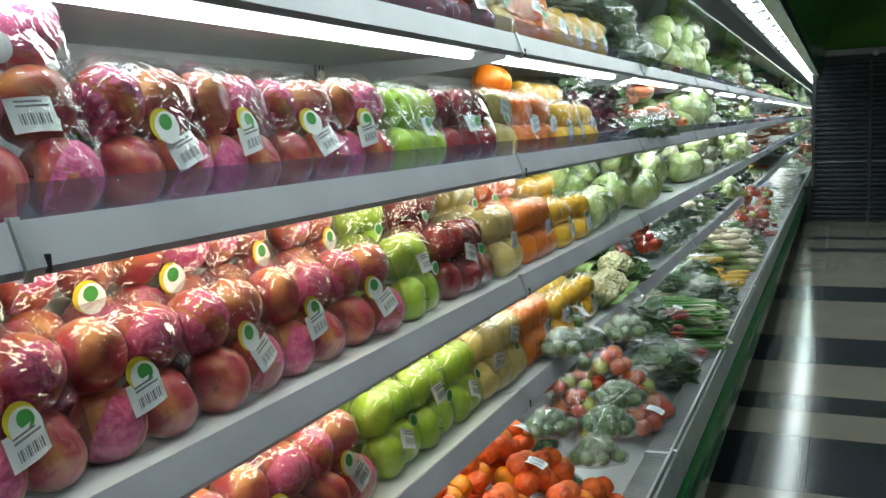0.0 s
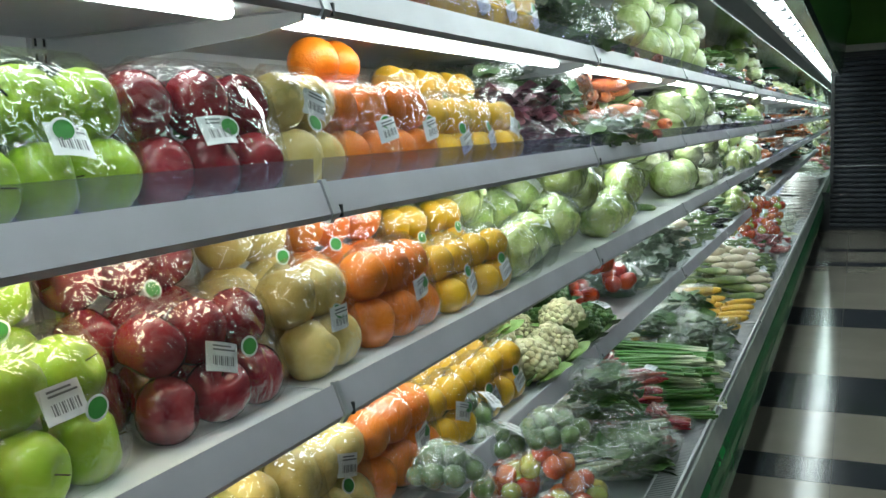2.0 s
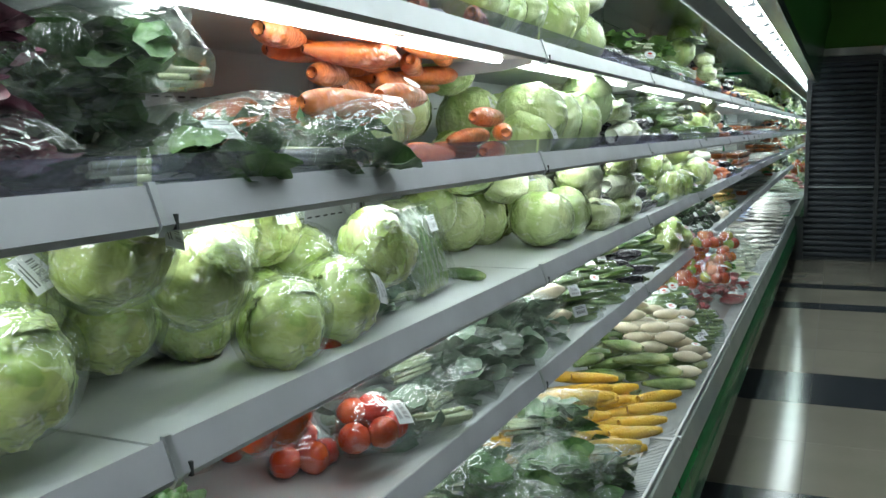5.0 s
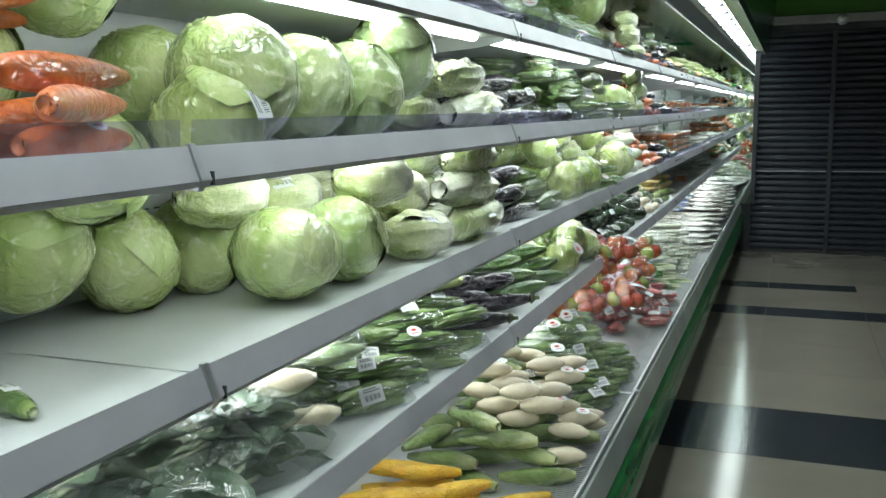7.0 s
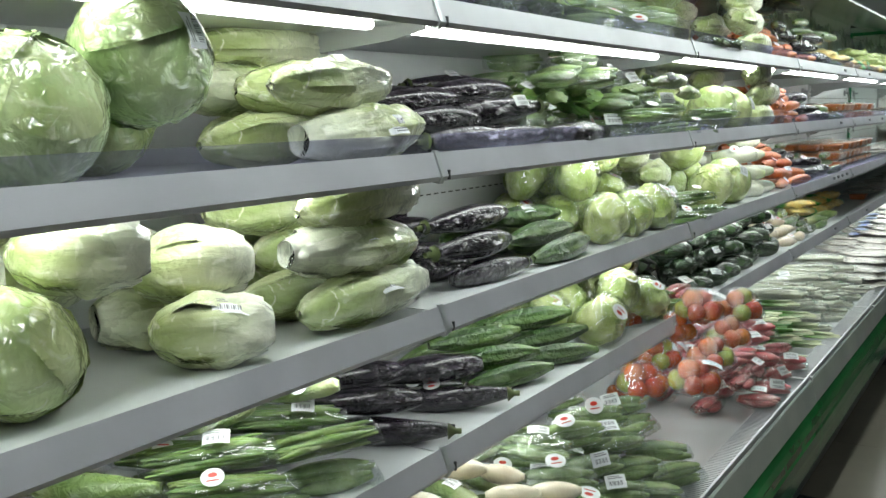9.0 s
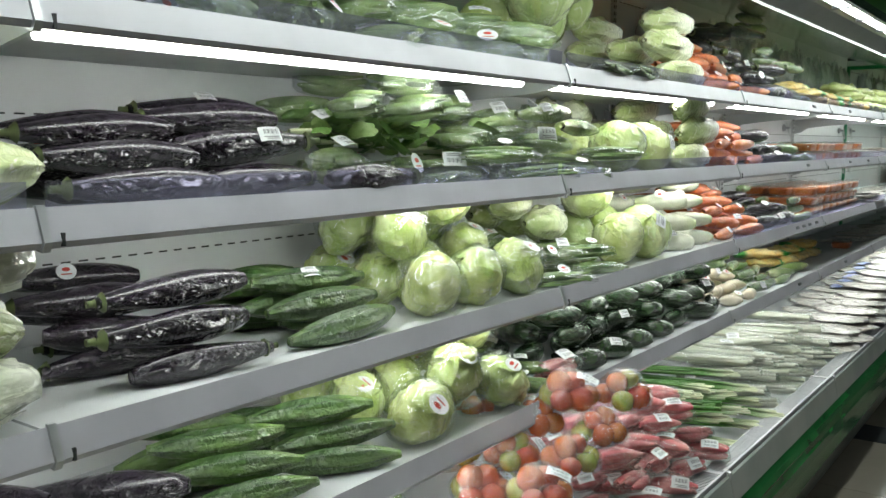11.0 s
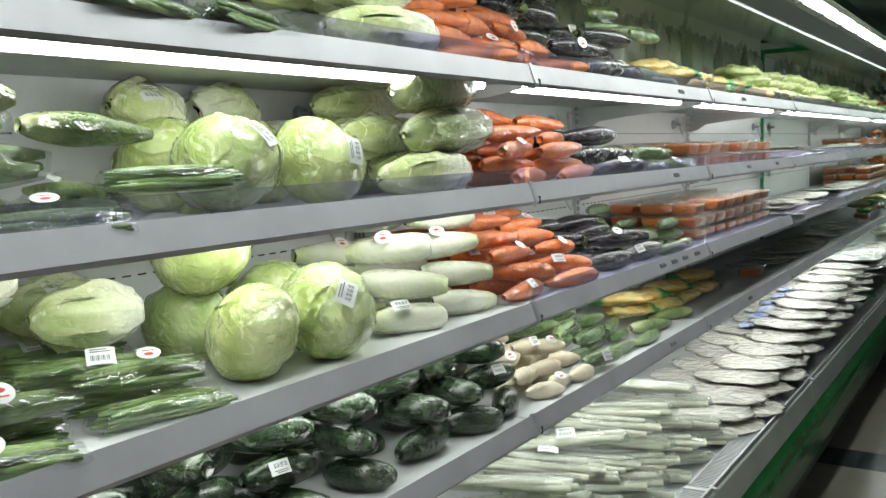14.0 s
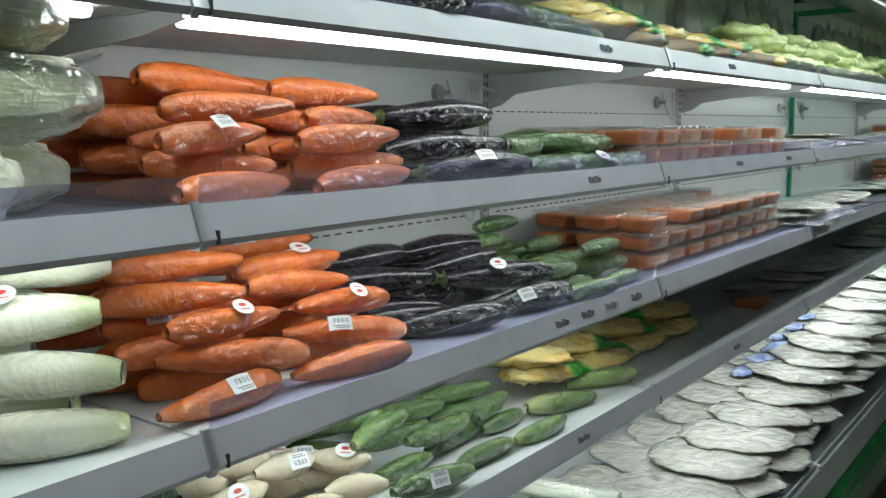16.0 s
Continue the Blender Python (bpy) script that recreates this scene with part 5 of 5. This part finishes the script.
def tubs(level, y0, y1, high, rows=(-0.14, -0.255, -0.37)):
    z = SHELF[level]
    rnd = random.Random(int(y0 * 100))
    n = int((y1 - y0) / 0.13)
    for i in range(n):
        for x in rows:
            for h in range(high if rnd.random() < 0.8 else high - 1):
                copy_thing(TUB, pose(x + rnd.uniform(-0.004, 0.004), y0 + 0.065 + i * 0.131, z + 0.001 + h * 0.046, 0, 0, rnd.uniform(-3, 3)))


# ---- the shelves, filled ----
# second shelf
pack_row("B", 0.42, 0.78, "fuji", 3, 3, 1)
pack_row("B", -0.1, 0.42, "fuji", 2, 2, 1)
pack_row("B", 0.78, 1.4, "fuji", 2, 2, 2)
pack_row("B", 1.4, 1.63, "green_apple")
pack_row("B", 1.63, 1.86, "red_apple")
pack_row("B", 1.86, 2.02, "pear")
pack_row("B", 2.02, 2.32, "orange")
pack_row("B", 2.32, 2.72, "lemon", 2, 3)
for i, (x, y) in enumerate(((-0.16, 2.08), (-0.17, 2.16))):
    ob = tagged(share("orange", FRUIT["orange"][i], None, pose(x, y, SHELF["B"] + 0.178, 40 * i, 20, 70)), "large loose orange on top of the packs", "orange", "loose oranges")
heap("B", 2.72, 3.1, "radicchio", 2, yaw=20, slope=0.02)
heap("B", 3.08, 3.42, "leafy", 2, yaw=90)
heap("B", 2.75, 3.4, "leafy", 1, front=-0.17, yaw=90)
heap("B", 3.42, 3.66, "leafy", 1, front=-0.02, back=-0.2, yaw=90)
rnd_b = random.Random(5)
for y_ in (4.22, 4.38):
    put("B", "cabbage", -0.38, y_, radians(40), rnd_b)
heap("B", 3.5, 4.38, "carrot", 2, yaw=90, spread=25, back=-0.34, slope=0.06)
heap("B", 4.36, 5.26, "tall_cabbage", 1, gap=1.02)
heap("B", 5.3, 5.68, "napa", 3, yaw=86, spread=5, slope=0.004)
heap("B", 5.72, 6.16, "eggplant", 3, yaw=80, spread=10, slope=0.06)
heap("B", 6.16, 6.42, "eggplant", 1, front=-0.02, back=-0.16, yaw=88, spread=5)
heap("B", 6.22, 7.25, "peppers", 1, front=-0.1, yaw=60, spread=80)
heap("B", 6.42, 7.3, "beans", 1, front=-0.02, back=-0.14, yaw=80, spread=35)
heap("B", 6.2, 6.8, "mid_leafy", 1, front=-0.14, yaw=60, spread=60)
heap("B", 6.25, 7.1, "peppers", 2, front=-0.07, yaw=50, spread=80, seed=3)
heap("B", 6.8, 7.25, "zucchini", 1, front=-0.07, back=-0.2, yaw=82, spread=12)
heap("B", 7.27, 7.68, "cabbage", 1)
heap("B", 7.3, 7.68, "small_napa", 1, front=-0.22)
heap("B", 7.72, 8.06, "napa", 3, yaw=88, spread=6, slope=0.01)
heap("B", 8.13, 8.6, "carrot", 4, yaw=86, spread=14, slope=0.045)
heap("B", 8.62, 8.93, "eggplant", 3, yaw=82, spread=16)
heap("B", 8.91, 9.41, "cucumber", 2, yaw=82, spread=14, slope=0.08)
tubs("B", 9.41, 10.59, 2)
heap("B", 10.64, 11.95, "noodle", 2)
# third shelf
pack_row("C", -0.1, 1.4, "fuji", 2, 3, 2)
pack_row("C", 1.4, 1.6, "green_apple", 2, 3, 2)
pack_row("C", 1.6, 1.85, "red_apple", 2, 3, 2)
pack_row("C", 1.85, 2.05, "pear", 2, 3, 2)
pack_row("C", 2.05, 2.3, "orange", 2, 3, 2)
pack_row("C", 2.3, 2.64, "lemon", 2, 3, 2)
heap("C", 2.64, 3.8, "lettuce", 2, slope=0.12)
tray = thing("slim_gourd_tray", "upright clear-wrapped tray of slim green gourds", "vegetable pack", m=pose(-0.15, 4.0, SHELF["C"], 0, -16, 8))
slim = [long_mesh("gourd", v + 30, 0.17, 0.015, blunt, "cucumber", 0.02) for v in range(3)]
tray_pts = []
for i in range(6):
    for d in range(2):
        share("gourd", slim[(i + d) % 3], tray, pose(0.015 - 0.03 * d, -0.075 + 0.03 * i, 0.086, 0, 90, 0))
for x_ in (-0.045, 0.04):
    tray_pts += [(x_ + 0.012 * e, 0.098 * s, zz) for s in (-1, 1) for e in (-1, 1) for zz in (0.002, 0.09, 0.178)]
share("film", hull_film("film", tray_pts, M["film"]), tray)
share("price_label", LABEL, tray, pose(0.054, 0.04, 0.13, 90, 0, 90))
HEIGHT["C"][:, int(5.89 / RES):int(6.1 / RES)] = SHELF["C"] + 0.17
put("C", "cucumber", -0.14, 4.19, radians(-15), random.Random(3), (0, 0), 0.72)
rnd_c = random.Random(8)
for x_, y_ in ((-0.35, 4.26), (-0.34, 4.43), (-0.35, 4.61), (-0.34, 4.79), (-0.35, 4.96), (-0.23, 4.42), (-0.13, 4.56), (-0.14, 4.75), (-0.13, 4.93)):
    put("C", "cabbage", x_, y_, radians(rnd_c.uniform(0, 180)), rnd_c, (rnd_c.uniform(-8, 8), rnd_c.uniform(-8, 8)), rnd_c.uniform(0.98, 1.1))
for x_, y_ in ((-0.24, 4.72), (-0.24, 4.9)):
    put("C", "small_napa", x_, y_, radians(70), rnd_c)
heap("C", 4.95, 5.3, "small_napa", 2, yaw=70, spread=20)
heap("C", 5.32, 5.72, "napa", 3, yaw=84, spread=5, slope=0.006)
heap("C", 5.74, 6.06, "eggplant", 3, yaw=75, spread=10, slope=0.03)
heap("C", 6.06, 6.4, "bitter_gourd", 3, yaw=80, spread=8, slope=0.05)
heap("C", 6.4, 6.88, "sticker_lettuce", 2, slope=0.09)
heap("C", 6.88, 7.3, "beans", 2, yaw=80, spread=25)
heap("C", 6.95, 7.3, "small_napa", 1, front=-0.2)
heap("C", 7.33, 7.69, "cabbage", 2, slope=0.1)
heap("C", 7.71, 8.12, "daikon", 4, yaw=50, spread=22, slope=0.03)
heap("C", 8.13, 8.57, "carrot", 5, yaw=76, spread=20, slope=0.035)
heap("C", 8.59, 9.05, "eggplant", 4, yaw=70, spread=14, slope=0.07)
heap("C", 9.05, 9.41, "cucumber", 2, yaw=82, spread=14, slope=0.07)
tubs("C", 9.48, 10.6, 3)
heap("C", 10.64, 11.95, "noodle", 2)
# fourth shelf
pack_row("D", 0.3, 1.3, "fuji", 2, 2, 2)
pack_row("D", 1.33, 1.78, "green_apple", 2, 2, 2)
pack_row("D", 1.78, 2.05, "pear", 2, 2, 2)
pack_row("D", 2.05, 2.28, "orange", 2, 2, 2)
pack_row("D", 2.28, 2.7, "lemon", 2, 2, 2)
heap("D", 2.72, 3.12, "cauliflower", 1)
heap("D", 2.72, 3.1, "cauliflower", 1, front=-0.14, seed=2)
heap("D", 3.12, 3.34, "broccoli", 1)
heap("D", 3.14, 3.3, "zucchini", 1, front=-0.12, yaw=40)
heap("D", 3.32, 3.76, "tomato_tray", 2, slope=0.05, gap=0.9)
heap("D", 3.74, 4.74, "grey_leafy", 2, yaw=60, spread=30)
heap("D", 4.62, 4.8, "pale_root", 2, front=-0.05, back=-0.25, yaw=50)
heap("D", 4.76, 5.5, "peppers", 1, yaw=45, spread=40)
heap("D", 4.76, 5.5, "beans", 2, yaw=50, spread=20)
heap("D", 4.8, 5.5, "zucchini", 1, front=-0.08, yaw=45, spread=35, seed=5)
heap("D", 5.0, 5.5, "mid_leafy", 1, front=-0.16, yaw=45, spread=40)
heap("D", 5.5, 5.92, "eggplant", 3, yaw=40, spread=12, slope=0.05)
heap("D", 5.92, 6.34, "bitter_gourd", 3, yaw=65, spread=8, slope=0.04)
heap("D", 6.34, 6.8, "sticker_lettuce", 2, slope=0.1)
heap("D", 6.8, 7.0, "beans", 2, yaw=30)
heap("D", 7.03, 8.23, "dark_gourd", 3, yaw=55, spread=60, slope=0.03)
heap("D", 8.24, 8.54, "pale_root", 3, yaw=60, spread=30)
heap("D", 8.52, 9.06, "cucumber", 2, yaw=70, spread=35, slope=0.1)
heap("D", 9.03, 9.43, "zucchini", 1, front=-0.06, back=-0.22, yaw=60)
heap("D", 9.08, 10.03, "snack", 2, front=-0.12, yaw=60, spread=25)
heap("D", 10.69, 11.95, "noodle", 1, front=-0.1)
# bottom tray
heap("T", 0.9, 2.1, "orange_net", 3, front=0.157, slope=0.1, back=-0.3)
heap("T", 2.0, 2.5, "limes", 4, front=0.157, slope=0.05, back=-0.3)
heap("T", 2.4, 2.8, "mixed_tomato", 3, front=0.167, slope=0.06, back=-0.3)
heap("T", 2.8, 3.3, "leafy", 4, front=0.177, yaw=60, spread=40, back=-0.3)
heap("T", 3.25, 3.55, "chilli", 4, front=0.177, yaw=60, spread=50, back=-0.3)
heap("T", 3.5, 4.02, "spring_onion", 4, front=0.197, yaw=8, spread=8, slope=0.02, back=-0.3)
heap("T", 4.0, 4.65, "leafy", 4, front=0.177, yaw=30, spread=25, back=-0.3)
heap("T", 4.6, 5.4, "corn", 5, front=0.157, yaw=35, spread=16, slope=0.07, back=-0.3)
heap("T", 5.4, 5.95, "zucchini", 5, front=0.177, yaw=30, spread=60, back=-0.3)
heap("T", 5.5, 5.9, "pale_root", 3, front=0.187, back=-0.15, yaw=20)
heap("T", 5.95, 6.5, "peppers", 4, front=0.177, yaw=40, spread=30, back=-0.3)
heap("T", 6.5, 7.0, "mixed_tomato", 2, front=0.177, slope=0.07, back=-0.3)
heap("T", 6.9, 7.6, "pink_radish", 4, front=0.187, yaw=50, spread=40, back=-0.3)
heap("T", 7.6, 8.15, "spring_onion", 4, front=0.157, yaw=20, spread=14, back=-0.3)
heap("T", 8.1, 9.2, "leek", 4, front=0.137, yaw=25, spread=12, slope=0.04, back=-0.3)
heap("T", 9.2, 11.95, "noodle", 2, gap=0.75, front=0.16, back=-0.3, slope=0.05, spread=170, lean=0.1)
heap("T", 10.35, 11.3, "blue_strip", 1, front=-0.110, back=-0.22, yaw=80, spread=15)
# top shelf
pack_row("A", 0.2, 1.86, "red_apple", 2, 2, 1)
pack_row("A", 1.86, 2.02, "pear", 2, 2, 1)
pack_row("A", 2.02, 2.28, "orange", 2, 2, 2)
pack_row("A", 2.28, 2.84, "lemon", 2, 2, 2)
heap("A", 2.84, 3.6, "leafy", 3, front=-0.02, yaw=80, spread=20)
heap("A", 3.58, 3.8, "carrot", 3, front=-0.02, yaw=80)
heap("A", 3.75, 5.1, "cabbage", 1, front=-0.02)
heap("A", 3.9, 5.1, "small_napa", 1, front=-0.02, back=-0.25, yaw=70)
heap("A", 5.1, 5.85, "eggplant", 2, front=-0.02, yaw=80)
heap("A", 5.85, 6.95, "peppers", 2, front=-0.02, yaw=60, spread=70)
heap("A", 5.85, 6.6, "mid_leafy", 1, front=-0.08, yaw=60, spread=60)
heap("A", 6.9, 7.5, "cabbage", 1, front=-0.06)
heap("A", 6.85, 7.45, "beans", 1, front=0.0, back=-0.1, yaw=85)
heap("A", 7.47, 7.86, "napa", 3, front=-0.02, yaw=85, spread=6, slope=0.02)
heap("A", 7.86, 8.4, "carrot", 4, front=-0.01, yaw=82, spread=20)
heap("A", 8.4, 8.8, "eggplant", 2, front=0.0, yaw=85)
heap("A", 8.8, 9.1, "cucumber", 2, front=0.0, yaw=80)
heap("A", 9.1, 10.3, "snack", 2, front=0.0, yaw=60, spread=25)
heap("A", 10.3, 11.9, "clear_bag", 3, front=0.0, yaw=60, spread=25)
# the packs that served as patterns stand among the rest, behind the start of the walk
for n_, (key_, lst) in enumerate(PACKS.items()):
    for m_, pk in enumerate(lst):
        pk.matrix_basis = pose(-0.12 - 0.12 * m_, -1.72 + 0.27 * (n_ % 5), SHELF["BCDA"[n_ // 5]] - 0.002, 0, -4, 0)
TUB.matrix_basis = pose(-0.15, 10.45, SHELF["D"] + 0.001)


# clear bags that hang on hooks from the back panel over the top shelf
def hanging_bag(y, v, skin):
    hb = thing("hanging_bag", "pale green clear bag hanging on a wire hook", "vegetable bag", "hanging bags", m=pose(BACK + 0.045, y, 1.65))
    me = crumpled("bag", v, 0.035, 0.085, 0.2, skin, amp=0.2, rim=1)
    share("bag", me, hb)
    bm = bmesh.new()
    tubular(bm, 0.06, 0.002, lambda u: 1.0, 0, 6, 4, origin=(-0.015, 0, 0.198))
    part("hook", bm, M["steel"], hb)


for i in range(22):
    hanging_bag(8.35 + 0.16 * i, i % 3, ("green_bag", "bag", "green_bag")[i % 3])

# ---- floor tiles ----
ROWS_Y = [(-3.2, 0), (-2.6, 1), (-2.0, 0), (-1.4, 1), (-0.8, 0), (-0.2, 1), (0.4, 0), (1.0, 1), (1.6, 0), (2.2, 1), (2.79, 0), (3.38, 1), (3.98, 0), (4.32, 1), (4.58, 0), (5.18, 1), (5.8, 0), (6.38, 0), (6.96, 1), (7.55, 0), (8.15, 0), (8.75, 0), (9.42, 1), (9.68, 0), (10.34, 1), (10.57, 0), (11.2, 0), (11.8, 0)]
for (ya, dk), (yb, _) in zip(ROWS_Y, ROWS_Y[1:] + [(12.4, 0)]):
    cols = [0.1, 0.51] + [0.51 + 0.6 * i for i in range(1, 9)]
    for xa, xb in zip(cols, cols[1:]):
        if xa > 4.5:
            continue
        dark = dk and not (ya == 10.34 and xa > 1.0)
        part("tile", box((xa + 0.0015, ya + 0.0015, -0.006), (xb - 0.0015, yb - 0.0015, 0.0)), M["tile_dark" if dark else "tile_light"], floor)
